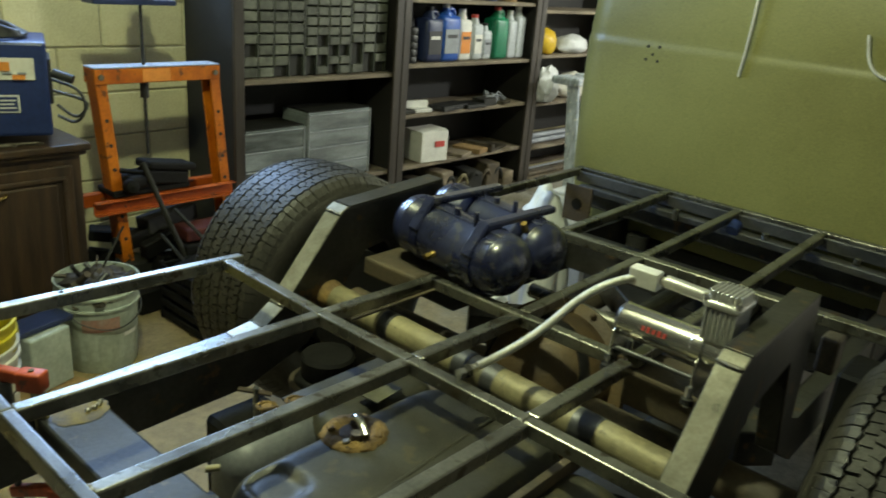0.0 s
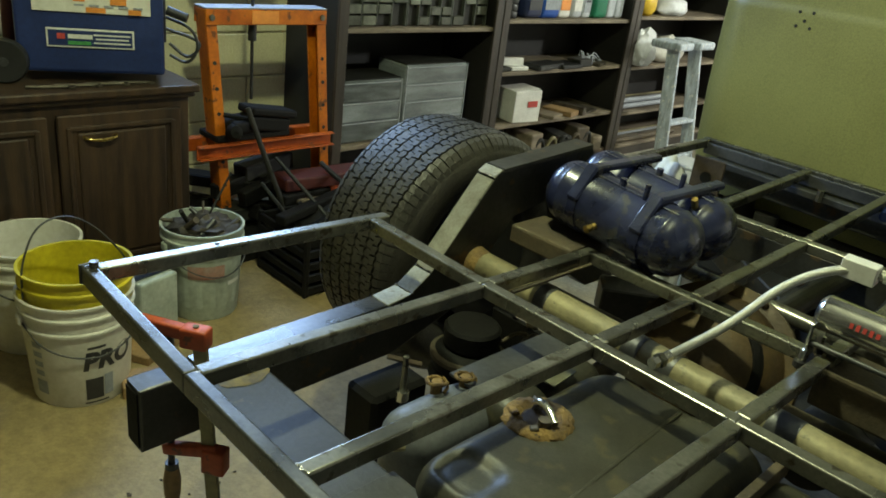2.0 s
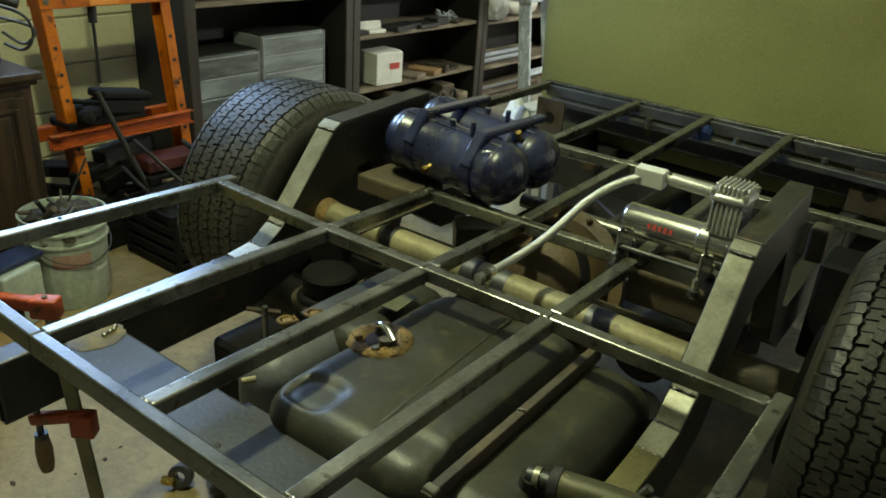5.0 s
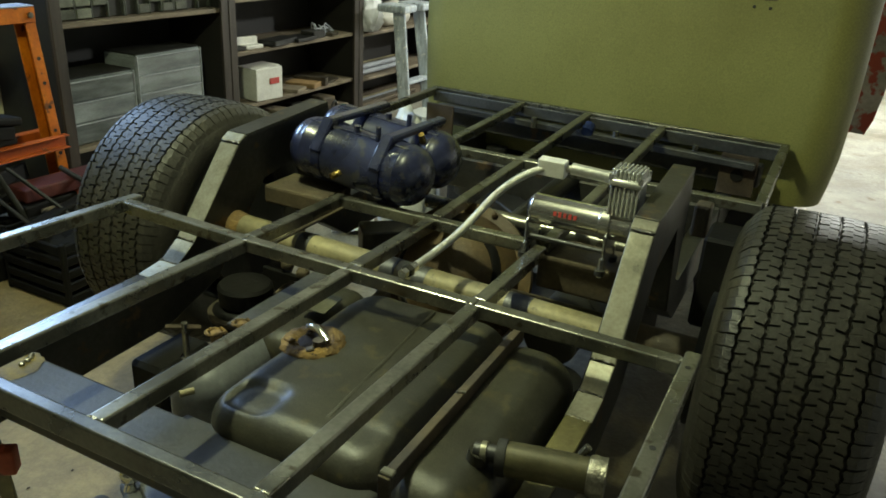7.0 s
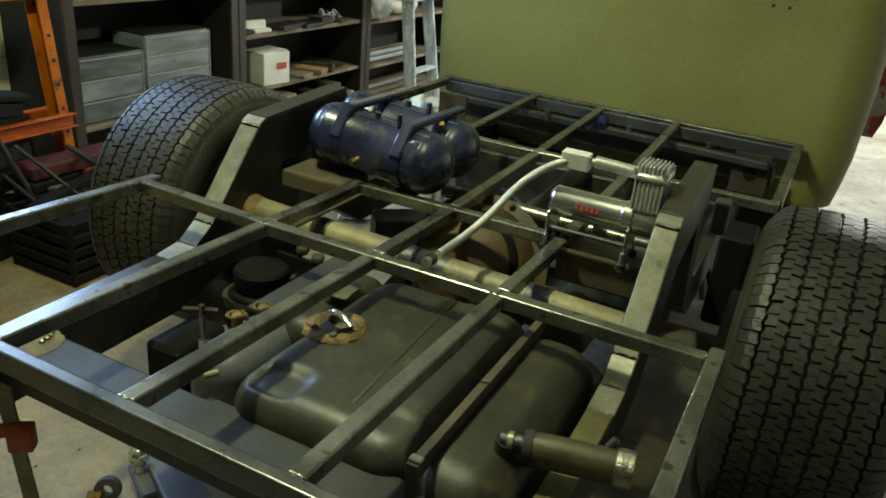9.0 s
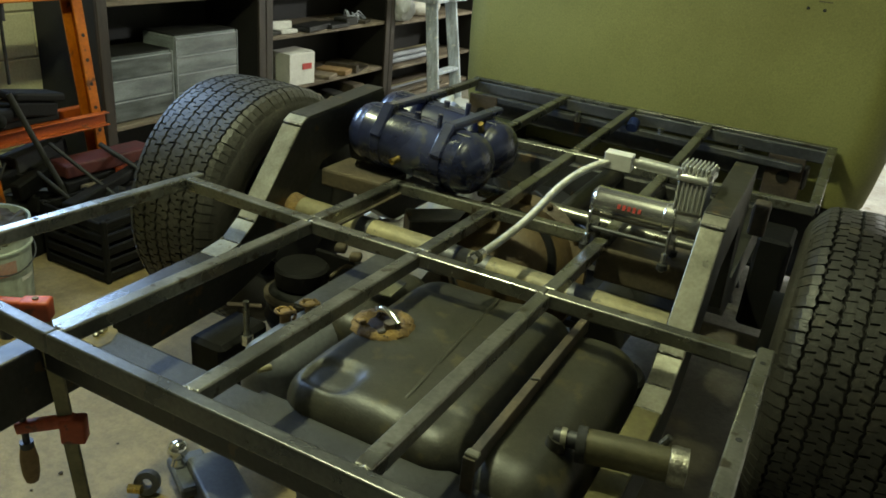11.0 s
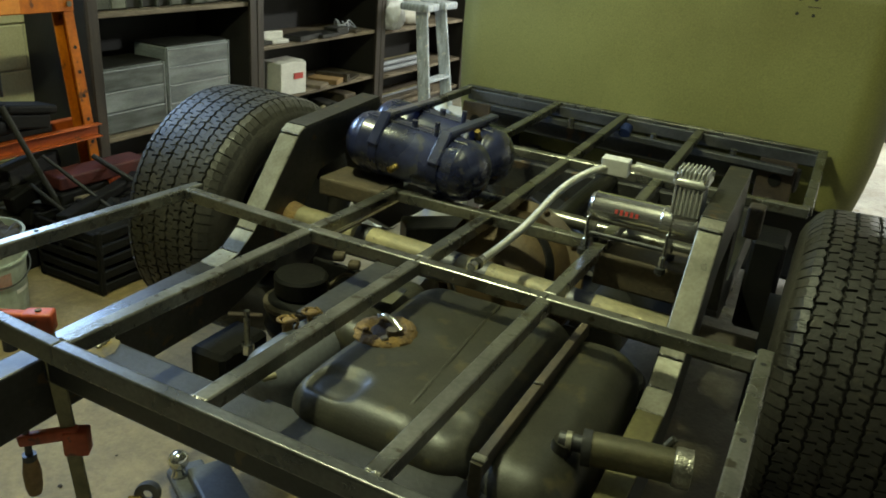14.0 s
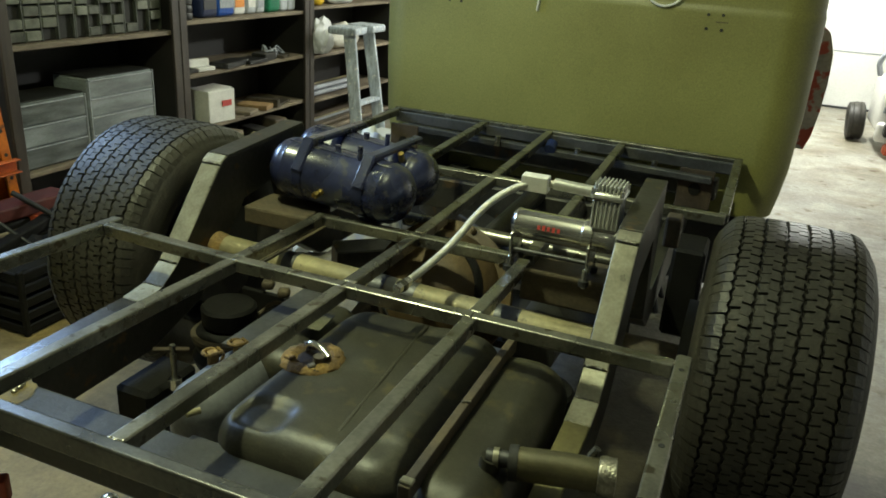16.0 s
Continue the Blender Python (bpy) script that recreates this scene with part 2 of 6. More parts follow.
CLEAR = mat("frosted_drawer", (0.135, 0.152, 0.158), 0.2, 0.0, 0.2, 3.5, 60, 0.03, coat=0.3, tint=(0.045, 0.050, 0.052), stretch=(1, 1.4, 7))
CLEAR_PALE = mat("pale_frosted_drawer", (0.235, 0.26, 0.275), 0.2, 0.0, 0.2, 3.0, 60, 0.03, coat=0.3, tint=(0.105, 0.118, 0.128), stretch=(1, 1.2, 5))
# Grimy black taken darker still: shade among scrap and under the truck is included.
SOOT_SHADE = mat("oily_shaded_black", (0.0055, 0.005, 0.0045), 0.7, 0.0, 0.4, 12, 90, 0.25)
SOOT_SHADE.node_tree.nodes["Principled BSDF"].inputs["Specular IOR Level"].default_value = 0.22
# Dusty top kept near black and dull, offsetting the lamp overhead.
CLEAR_TOP = mat("darkened_drawer_top", (0.014, 0.0135, 0.012), 0.7, 0.0, 0.4, 14, 60, 0.2)
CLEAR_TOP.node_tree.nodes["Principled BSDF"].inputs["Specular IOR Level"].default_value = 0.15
DULL_RED = mat("dull_red_paint", (0.075, 0.013, 0.010), 0.6, 0.0, 0.4, 12, 90, 0.15)
FRAME_GREY = mat("organizer_frame", (0.055, 0.06, 0.048), 0.5, 0.0, 0.4, 12, 70, 0.1)
LABEL_OLD = mat("old_paper", (0.085, 0.08, 0.045), 0.75, 0.0, 0.4, 20, 90, 0.1)
DRAWER = mat("dusty_drawer", (0.115, 0.12, 0.095), 0.4, 0.0, 0.5, 14, 60, 0.1, random_=0.35)
LADDER = mat("ladder_paint", (0.50, 0.56, 0.64), 0.55, 0.0, 0.4, 14, 90, 0.2, tint=(0.26, 0.29, 0.34), stretch=(3, 3, 0.6), spots=((0.72, 0.72, 0.7), 0.60))
JUG_BLUE = mat("blue_jug", (0.02, 0.09, 0.42), 0.35, 0.0, 0.15, 9, 60, 0.02)
JUG_NAVY = mat("navy_jug", (0.02, 0.03, 0.09), 0.35, 0.0, 0.15, 9, 60, 0.02)
JUG_GREEN = mat("green_jug", (0.01, 0.17, 0.09), 0.35, 0.0, 0.15, 9, 60, 0.02)
JUG_GREY = mat("grey_jug", (0.45, 0.48, 0.52), 0.4, 0.0, 0.15, 9, 60, 0.02)
JUG_YELLOW = mat("yellow_jug", (0.65, 0.42, 0.02), 0.4, 0.0, 0.2, 9, 60, 0.02)
PLASTIC_WHITE = mat("white_sack", (0.86, 0.87, 0.88), 0.4, 0.0, 0.05, 12, 40, 0.3)
CLOTH = mat("white_bag", (0.62, 0.63, 0.65), 0.5, 0.0, 0.15, 12, 40, 0.4)
FENDER = mat("red_oxide_fender", (0.46, 0.42, 0.40), 0.5, 0.0, 0.3, 5, 60, 0.1, tint=(0.20, 0.19, 0.185), spots=((0.40, 0.075, 0.05), 0.50))
TOOL = mat("dirty_tools", (0.10, 0.085, 0.065), 0.5, 0.6, 0.5, 30, 90, 0.3)


# ---- helpers of this scene ----
def part(name, bm, material, parent=None, label="", smooth=None):
    me = bpy.data.meshes.new(name)
    bmesh.ops.recalc_face_normals(bm, faces=bm.faces)
    if smooth is not None:
        for f in bm.faces:
            f.smooth = True
        for e in bm.edges:
            if len(e.link_faces) == 2 and e.calc_face_angle(0) > radians(smooth):
                e.smooth = False
    bm.to_mesh(me)
    bm.free()
    for m in (material if isinstance(material, (list, tuple)) else [material]):
        me.materials.append(m)
    ob = new(name, me)
    if parent is not None:
        ob.parent = parent
        if parent.type == "EMPTY":
            ob.matrix_parent_inverse = Matrix.Translation(parent.location).inverted()
    if label:
        tagged(ob, label)
    return ob


def thing(name, loc, label, category, group="", kind=""):
    ob = new(name)
    ob.empty_display_size = 0.05
    ob.location = loc
    return tagged(ob, label, category, group, kind)


def whole(name, bm, material, label, category, group="", kind="", smooth=None):
    return tagged(part(name, bm, material, None, "", smooth), label, category, group, kind)


def box(c, s, bevel=0.0, m=None, bm=None, seg=1):
    """A box with centre c and size s, its edges bevelled, turned by m about its centre."""
    bm = bm or bmesh.new()
    t = Matrix.Translation(c) @ (m or Matrix()) @ Matrix.Diagonal((*s, 1))
    vs = bmesh.ops.create_cube(bm, size=1, matrix=t)["verts"]
    if bevel:
        es = list({e for v in vs for e in v.link_edges})
        bmesh.ops.bevel(bm, geom=es, offset=bevel, segments=seg, affect="EDGES", profile=0.5)
    return bm


def aim(p0, p1):
    """A turn that lays z along p0 to p1."""
    return (Vector(p1) - Vector(p0)).to_track_quat("Z", "Y").to_matrix().to_4x4()


def rod(p0, p1, r, r2=None, seg=20, bm=None, bevel=0.0):
    bm = bm or bmesh.new()
    p0, p1 = Vector(p0), Vector(p1)
    t = Matrix.Translation((p0 + p1) / 2) @ aim(p0, p1)
    bmesh.ops.create_cone(bm, cap_ends=True, segments=seg, radius1=r, radius2=r if r2 is None else r2, depth=(p1 - p0).length, matrix=t)
    return bm


def lathe(profile, m=None, seg=40, bm=None, cap=False):
    """Turns (radius, height) points about z."""
    bm = bm or bmesh.new()
    m = m or Matrix()
    rings = []
    for r, z in profile:
        rings.append([bm.verts.new(m @ Vector((r * math.cos(a), r * math.sin(a), z))) for a in (2 * math.pi * k / seg for k in range(seg))])
    for a, b in zip(rings, rings[1:]):
        for k in range(seg):
            bm.faces.new((a[k], a[(k + 1) % seg], b[(k + 1) % seg], b[k]))
    if cap:
        bm.faces.new(rings[0]), bm.faces.new(rings[-1])
    return bm


def sweep(pts, r, seg=10, bm=None, smooth_n=0):
    """A round bar along points, rounded by smooth_n corner cuttings."""
    bm = bm or bmesh.new()
    pts = [Vector(p) for p in pts]
    for _ in range(smooth_n):
        q = [pts[0]]
        for a, b in zip(pts, pts[1:]):
            q += [a.lerp(b, 0.25), a.lerp(b, 0.75)]
        pts = q + [pts[-1]]
    rings, up = [], Vector((0.13, 0.31, 0.94))
    for i, p in enumerate(pts):
        d = (pts[min(i + 1, len(pts) - 1)] - pts[max(i - 1, 0)]).normalized()
        u = d.cross(up).normalized()
        v = d.cross(u).normalized()
        rings.append([bm.verts.new(p + r * (math.cos(a) * u + math.sin(a) * v)) for a in (2 * math.pi * k / seg for k in range(seg))])
    for a, b in zip(rings, rings[1:]):
        for k in range(seg):
            bm.faces.new((a[k], a[(k + 1) % seg], b[(k + 1) % seg], b[k]))
    bm.faces.new(rings[0]), bm.faces.new(rings[-1])
    return bm


def prism(outline, x0, x1, bevel=0.0, bm=None):
    """A (y, z) outline drawn out along x."""
    bm = bm or bmesh.new()
    a = [bm.verts.new((x0, y, z)) for y, z in outline]
    b = [bm.verts.new((x1, y, z)) for y, z in outline]
    fs = [bm.faces.new(a), bm.faces.new(list(reversed(b)))]
    for k in range(len(a)):
        fs.append(bm.faces.new((a[k], b[k], b[(k + 1) % len(a)], a[(k + 1) % len(a)])))
    if bevel:
        es = list({e for f in fs[:2] for e in f.edges})
        bmesh.ops.bevel(bm, geom=es, offset=bevel, segments=2, affect="EDGES", profile=0.5)
    return bm


# ---- room ----
WX = -2.62
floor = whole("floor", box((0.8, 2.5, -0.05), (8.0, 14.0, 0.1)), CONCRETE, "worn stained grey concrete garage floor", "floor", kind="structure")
# Unseen ceiling, its paint toned down to cut bounced light.
whole("ceiling", box((0.8, 2.5, 2.65), (8.0, 14.0, 0.1)), CEIL, "unseen painted garage ceiling", "ceiling", kind="structure")


def wall_with_window():
    bm = bmesh.new()
    y0, y1, z0, z1 = 0.15, 1.2, 1.6, 2.2
    for a, b, c, d in ((-4.5, 9.5, 0, z0), (-4.5, 9.5, z1, 2.6), (-4.5, y0, z0, z1), (y1, 9.5, z0, z1)):
        box((WX - 0.1, (a + b) / 2, (c + d) / 2), (0.19, b - a, d - c), bm=bm)
    return bm


wall_w = whole("wall_west", wall_with_window(), MORTAR, "cream painted concrete block wall", "wall", kind="structure")
whole("wall_east", box((4.85, 2.5, 1.3), (0.1, 14.0, 2.6)), WHITE_WALL, "plain white garage wall", "wall", kind="structure")
# Unseen wall, coloured dark so it throws little light on the rear bar.
whole("wall_south", box((0.8, -4.55, 1.3), (8.0, 0.1, 2.6)), DULL_WALL, "unseen dull brown garage wall", "wall", kind="structure")
whole("wall_north", box((0.8, 8.27, 1.3), (8.0, 0.1, 2.6)), WHITE_WALL, "plain white garage end wall", "wall", kind="structure")
whole("trim", box((2.2, 8.206, 0.011), (4.6, 0.02, 0.022)), LABEL_K, "black rubber seal under the white panel door", "trim", kind="structure")
for zz in (0.60, 1.15, 1.70):
    whole("trim", box((2.2, 8.216, zz), (4.6, 0.008, 0.007)), LABEL_G, "thin joint strip of the white panel door", "trim", kind="structure")

# ---- bed frame of square tube ----
T, ZB = 0.0262, 0.79
XL, X1, X2, X3, XR = -0.562, -0.222, 0.026, 0.285, 0.647
YR, Y1, Y2, Y3 = -0.648, -0.063, 0.264, 0.79
bed = thing("bed_frame", (0.03, 0.3, ZB - T), "welded bare steel square tube bed frame", "frame")


def front_y(x):
    """The front bar stands a little out of square with the bed."""
    return 1.418 + 0.085 * (0.655 - x)


def zt(x, y):
    """Height of the frame's top face: it sags a little and its rear left corner stands high."""
    z = float(np.interp(y, (YR, Y1, Y2, Y3, front_y(x)), (0.799, 0.787, 0.782, 0.791, 0.80 - 0.012 * (0.655 - x))))
    return z + max(0.0, (-0.25 - x) / 0.31) * float(np.interp(y, (YR, Y1, Y2), (0.014, 0.009, 0.0)))


def tube(p0, p1, name="tube", h=T, w=T):
    """A square tube from p0 to p1 in plan, its top face at the frame's height."""
    a, b = Vector((*p0, zt(*p0) - h / 2)), Vector((*p1, zt(*p1) - h / 2))
    d = b - a
    turn = Matrix.Rotation(math.atan2(d.y, d.x), 4, "Z") @ Matrix.Rotation(-math.asin(d.z / d.length), 4, "Y")
    return part(name, box((a + b) / 2, (d.length, w, h), 0.004, turn, seg=4), BAR_STEEL if name == "rear_bar" else STEEL, bed)


H2 = T / 2
tube((XL - H2, YR + 0.004), (X1, YR + 0.004), "rear_bar", 0.034, 0.022)
tube((X1, YR + 0.004), (XR + H2, YR + 0.004), "rear_bar", 0.034, 0.022)
tube((XL, YR + H2), (XL, Y1 + 0.045), "side_tube")
tube((XR, YR + H2), (XR, Y1 + 0.035), "side_tube")
for xa, xb in ((XL + H2, X1), (X1, X2), (X2, X3), (X3, XR - H2)):
    tube((xa, Y1), (xb, Y1), "cross_tube")
for xx in (X1, X2, X3):
    tube((xx, YR + H2), (xx, Y1 - H2))
    tube((xx, Y1 + H2), (xx, Y2 - H2))
    tube((xx, Y3 + H2), (xx - 0.03 * (0.655 - xx), front_y(xx) - H2))
for xx in (X2, X3):
    tube((xx, Y2 + H2), (xx, Y3 - H2))
tube((X1 - H2, Y2), (X3 - 0.03, Y2), "cross_tube")
tube((XL - 0.02, Y3), (XR + 0.01, Y3), "cross_tube")
tube((-0.64, front_y(-0.64)), (0.668, front_y(0.668)), "front_bar")
tube((-0.592, Y3 + H2), (-0.622, front_y(-0.622) - H2), "side_tube")
tube((0.652, Y3 + H2), (0.654, front_y(0.654) - H2), "side_tube")


def bead(x, y, r=0.0065):
    bm = bmesh.new()
    for k in range(5):
        bmesh.ops.create_icosphere(bm, subdivisions=1, radius=r * random.uniform(0.5, 0.9), matrix=Matrix.Translation((x + random.uniform(-r, r), y + random.uniform(-r, r), zt(x, y) - 0.002)) @ Matrix.Diagonal((1, 1, 0.45, 1)))
    return part("weld", bm, WELD, bed, "bright weld bead", 60)


for xx in (X1, X2, X3):
    for yy in (YR + H2, Y1 - H2, Y1 + H2):
        bead(xx + random.uniform(-0.008, 0.008), yy)
for xx, yy in ((X2, Y2 - H2), (X2, Y2 + H2), (X1, Y2 - H2), (XL + H2, Y1), (XR - H2, Y1), (XL, YR + H2), (XR, YR + H2), (0.654, front_y(0.654) - H2), (-0.622, front_y(-0.622) - H2), (X3 - 0.04, Y2), (X2, Y3), (X3, Y3)):
    bead(xx, yy)
for xx, yy in ((XR, -0.316), (XR, -0.085), (XL, -0.42), (XL, YR)):
    part("bolt_hole", rod((xx, yy, zt(xx, yy) - 0.004), (xx, yy, zt(xx, yy) + 0.0008), 0.0045, seg=16), DARK, bed, "drilled hole")
lip = tube((-0.62, front_y(-0.62) - 0.034), (0.65, front_y(0.65) - 0.034), "front_lip", 0.040, 0.012)
lip.data.materials[0] = STEEL_DARK
lip.location.z -= 0.008
part("bolt", rod((XL, YR + 0.01, 0.806), (XL, YR + 0.01, 0.822), 0.008, seg=6), STEEL, bed)
part("end_cap", box((XL - H2 - 0.002, YR + 0.004, zt(XL, YR) - 0.017), (0.004, 0.026, 0.035), 0.001), STEEL_DARK, bed)

# ---- chassis ----
chassis = thing("truck_chassis", (0.03, 0.4, 0.55), "dark steel truck chassis with notched kick-up rails", "chassis")
TOP = [(-0.635, 0.652), (-0.125, 0.662), (-0.06, 0.672), (-0.008, 0.708), (0.15, 0.896), (0.165, 0.910), (0.495, 0.931)]
KICK = TOP + [(0.505, 0.90), (0.512, 0.66), (0.56, 0.64), (2.9, 0.62), (2.9, 0.50), (0.585, 0.53), (0.47, 0.60), (0.405, 0.83), (0.23, 0.80), (0.06, 0.60), (-0.10, 0.545), (-0.635, 0.532)]


def rail_plate(name, x0, x1, p0, p1, material, label, thick=0.005):
    """A flat plate laid on the rail's upper edge from p0 to p1, both (y, z)."""
    dy, dz = p1[0] - p0[0], p1[1] - p0[1]
    ln, turn = math.hypot(dy, dz), math.atan2(dz, dy)
    c = ((x0 + x1) / 2, (p0[0] + p1[0]) / 2 - 0.0015 * math.sin(turn), (p0[1] + p1[1]) / 2 + 0.0015 * math.cos(turn))
    return part(name, box(c, (x1 - x0, ln, thick), 0.0014, Matrix.Rotation(turn, 4, "X")), material, chassis, label)


for x0, x1, flange, note in ((-0.466, -0.414, SKIN, "ground upper flange of the rail"), (0.481, 0.526, DUSTY_OLIVE, "dusty upper flange of the rail")):
    part("frame_rail", prism(KICK, x0, x1, 0.004), RAIL, chassis)
    xm = (x0 + x1) / 2
    part("end_opening", box((xm, -0.636, 0.592), (0.040, 0.004, 0.105)), SOOT_SHADE, chassis, "open end of the rail")
    rail_plate("rail_skin", x0 + 0.001, x1 - 0.001, (-0.53, 0.6541), TOP[1], flange, note)
    rail_plate("step_plate", x0, x1, (-0.123, 0.6625), TOP[2], GROUND_STEEL, "bright ground steel plate")
    rail_plate("step_plate", x0 + 0.001, x1 - 0.001, (-0.058, 0.6735), (-0.010, 0.7067), GROUND_STEEL, "bright ground steel plate")
    rail_plate("cover_plate", x0 + 0.001, x1 - 0.001, (-0.006, 0.7105), (0.147, 0.8925), GROUND_STEEL, "bright ground steel plate")
    rail_plate("bend_plate", x0, x1, (0.150, 0.898), (0.172, 0.911), GROUND_STEEL, "ground steel bend of the kick-up")
    rail_plate("top_plate", x0 - 0.001, x1 + 0.001, (0.176, 0.9108), (0.492, 0.931), RAIL, "")
    for (yy, zz), r in (((-0.124, 0.665), 0.004), ((-0.059, 0.676), 0.005), ((-0.007, 0.712), 0.005), ((0.149, 0.899), 0.005)):
        bm = bmesh.new()
        for k in range(9):
            bmesh.ops.create_icosphere(bm, subdivisions=1, radius=r * random.uniform(0.6, 1.0), matrix=Matrix.Translation((x0 + (x1 - x0) * (k + 0.5) / 9, yy + random.uniform(-0.002, 0.002), zz)) @ Matrix.Diagonal((1, 1, 0.5, 1)))
        part("weld", bm, WELD, chassis, "bright weld bead", 60)
part("rear_beam", box((0.029, -0.49, 0.634), (0.888, 0.108, 0.047), 0.006, seg=2), BEAM, chassis, "grey primed box beam")
bm = box((0.19, -0.492, 0.6595), (0.44, 0.118, 0.005), 0.0015)
part("patch_plate", bm, BEAM, chassis, "grey steel patch plate")
for xx, yy in ((0.02, -0.53), (0.08, -0.545), (0.36, -0.53)):
    part("bolt_hole", rod((xx, yy, 0.655), (xx, yy, 0.6628), 0.005, seg=14), DARK, chassis)
bm = bmesh.new()
for k in range(9):
    a = k / 8 * math.pi
    bmesh.ops.create_icosphere(bm, subdivisions=1, radius=0.006, matrix=Matrix.Translation((-0.385 + 0.02 * math.cos(a), -0.47 + 0.03 * math.sin(a), 0.659)))
part("weld", bm, WELD, chassis, "shiny weld bead", 60)
bm = bmesh.new()
rim = []
for k in range(28):
    a = 2 * math.pi * k / 28
    r = 1 + 0.22 * noise.noise(Vector((2 * math.cos(a), 2 * math.sin(a), 4.0)))
    rim.append(bm.verts.new((-0.372 + 0.042 * r * math.cos(a), -0.48 + 0.05 * r * math.sin(a), 0.6583)))
bm.faces.new(rim)
part("oil_stain", bm, OIL, chassis, "yellow oily stain")
CT0, CT1 = Vector((-0.414, 0.122, 0.708)), Vector((0.481, 0.114, 0.692))


def on_tube(x):
    return CT0.lerp(CT1, (x - CT0.x) / (CT1.x - CT0.x))


ct = part("cross_tube", rod(CT0, CT1, 0.0315, seg=36), AXLE, chassis, "dusty tan tubular cross member", 40)
for xx, w in ((-0.205, 0.03), (0.012, 0.035), (0.085, 0.03), (0.30, 0.05)):
    part("tape_band", rod(on_tube(xx - w / 2), on_tube(xx + w / 2), 0.0324, seg=36), STEEL_DARK, ct, "dark band round the tube", 40)
part("weld_collar", rod(on_tube(-0.4135), on_tube(-0.385), 0.036, 0.0318, seg=36), RUST, ct, "rusty welded collar", 40)
part("bracket_bar", box((X1 + 0.017, 0.13, 0.757), (0.010, 0.26, 0.006), 0.001), RUSTY_STEEL, chassis, "tan flat bar")
for c, s in (((-0.327, 0.285, 0.757), (0.172, 0.12, 0.045)), ((0.378, 0.33, 0.715), (0.206, 0.12, 0.075))):
    part("cross_member", box(c, s, 0.006, seg=2), RUSTY_STEEL, chassis, "rust-brown steel cross member")
part("front_cross_member", box((0.03, 1.20, 0.585), (1.0, 0.09, 0.11), 0.006), RAIL, chassis)
part("front_channel", box((0.02, 1.425, 0.70), (1.18, 0.05, 0.07), 0.004, Matrix.Rotation(-0.085, 4, "Z")), RAIL, chassis)
part("front_angle", box((0.02, 1.355, 0.742), (1.14, 0.03, 0.022), 0.003, Matrix.Rotation(-0.085, 4, "Z")), STEEL_DARK, chassis)
for xx in (-0.51, 0.54):
    part("mount_plate", box((xx, 1.335, 0.70), (0.11, 0.008, 0.13), 0.002), DARK_RUST, chassis)
    part("mount_hole", rod((xx, 1.327, 0.70), (xx, 1.3305, 0.70), 0.020, seg=20), SOOT_SHADE, chassis)
part("shock_tower", box((0.592, 0.74, 0.60), (0.08, 0.14, 0.24), 0.008), SOOT_SHADE, chassis, "grimy shock tower")
part("bump_stop", box((0.551, 0.565, 0.80), (0.036, 0.05, 0.075), 0.006, seg=2), RUSTY_STEEL, chassis, "rust-brown bump stop")
for xx in (-0.15, 0.14, 0.40):
    part("bolt", rod((xx, 1.35, 0.735), (xx, 1.35, 0.77), 0.011, seg=6), STEEL, chassis)
part("lock_nut", rod((0.045, 1.33, 0.755), (0.045, 1.36, 0.772), 0.02, seg=12), NAVY, chassis, "blue plastic bush")
for p0, p1 in (((0.03, 0.62, 0.60), (0.06, 1.16, 0.64)), ((0.22, 0.70, 0.58), (0.20, 1.16, 0.62))):
    part("driveline_tube", rod(p0, p1, 0.032), RAIL, chassis)

# ---- axle, brakes and air springs ----
axle = thing("rear_axle", (0.03, 0.33, 0.60), "grimy rear axle with rusty differential", "axle")
part("axle_tube", rod((-0.71, 0.33, 0.585), (0.78, 0.33, 0.585), 0.038, seg=32), RUSTY_STEEL, axle, smooth=40)
prof = [(1.22 * r, 1.1 * h) for r, h in [(0.0, 0.10), (0.05, 0.096), (0.09, 0.075), (0.118, 0.04), (0.128, 0.0), (0.15, -0.004), (0.15, -0.022), (0.12, -0.03), (0.09, -0.09), (0.05, -0.14), (0.0, -0.15)]]
part("differential", lathe(prof, Matrix.Translation((0.045, 0.37, 0.60)) @ Matrix.Rotation(radians(62), 4, "X"), 44), RUST_DIM, axle, "rust-brown differential housing", 35)
for k in range(10):
    a = 2 * math.pi * k / 10
    c = Matrix.Translation((0.045, 0.37, 0.60)) @ Matrix.Rotation(radians(62), 4, "X") @ Vector((0.172 * math.cos(a), 0.172 * math.sin(a), 0.0))
    bm = bmesh.new()
    bmesh.ops.create_icosphere(bm, subdivisions=1, radius=0.009, matrix=Matrix.Translation(c))
    part("cover_bolt", bm, RUST_DIM, axle)
part("gasket_ring", lathe([(0.106, 0.074), (0.118, 0.078), (0.128, 0.070), (0.132, 0.056), (0.12, 0.05)], Matrix.Translation((0.045, 0.37, 0.60)) @ Matrix.Rotation(radians(62), 4, "X"), 48), SOOT_SHADE, axle, "oily black ring round the housing", 40)
part("panhard_bar", rod((-0.12, 0.52, 0.715), (0.45, 0.50, 0.715), 0.018), STEEL, axle, smooth=40)
for sx in (-1, 1):
    c = 0.035 + sx * 0.62
    part("brake_drum", rod((c - 0.03, 0.33, 0.585), (c + 0.03, 0.33, 0.585), 0.14, seg=40), DARK, axle, smooth=40)
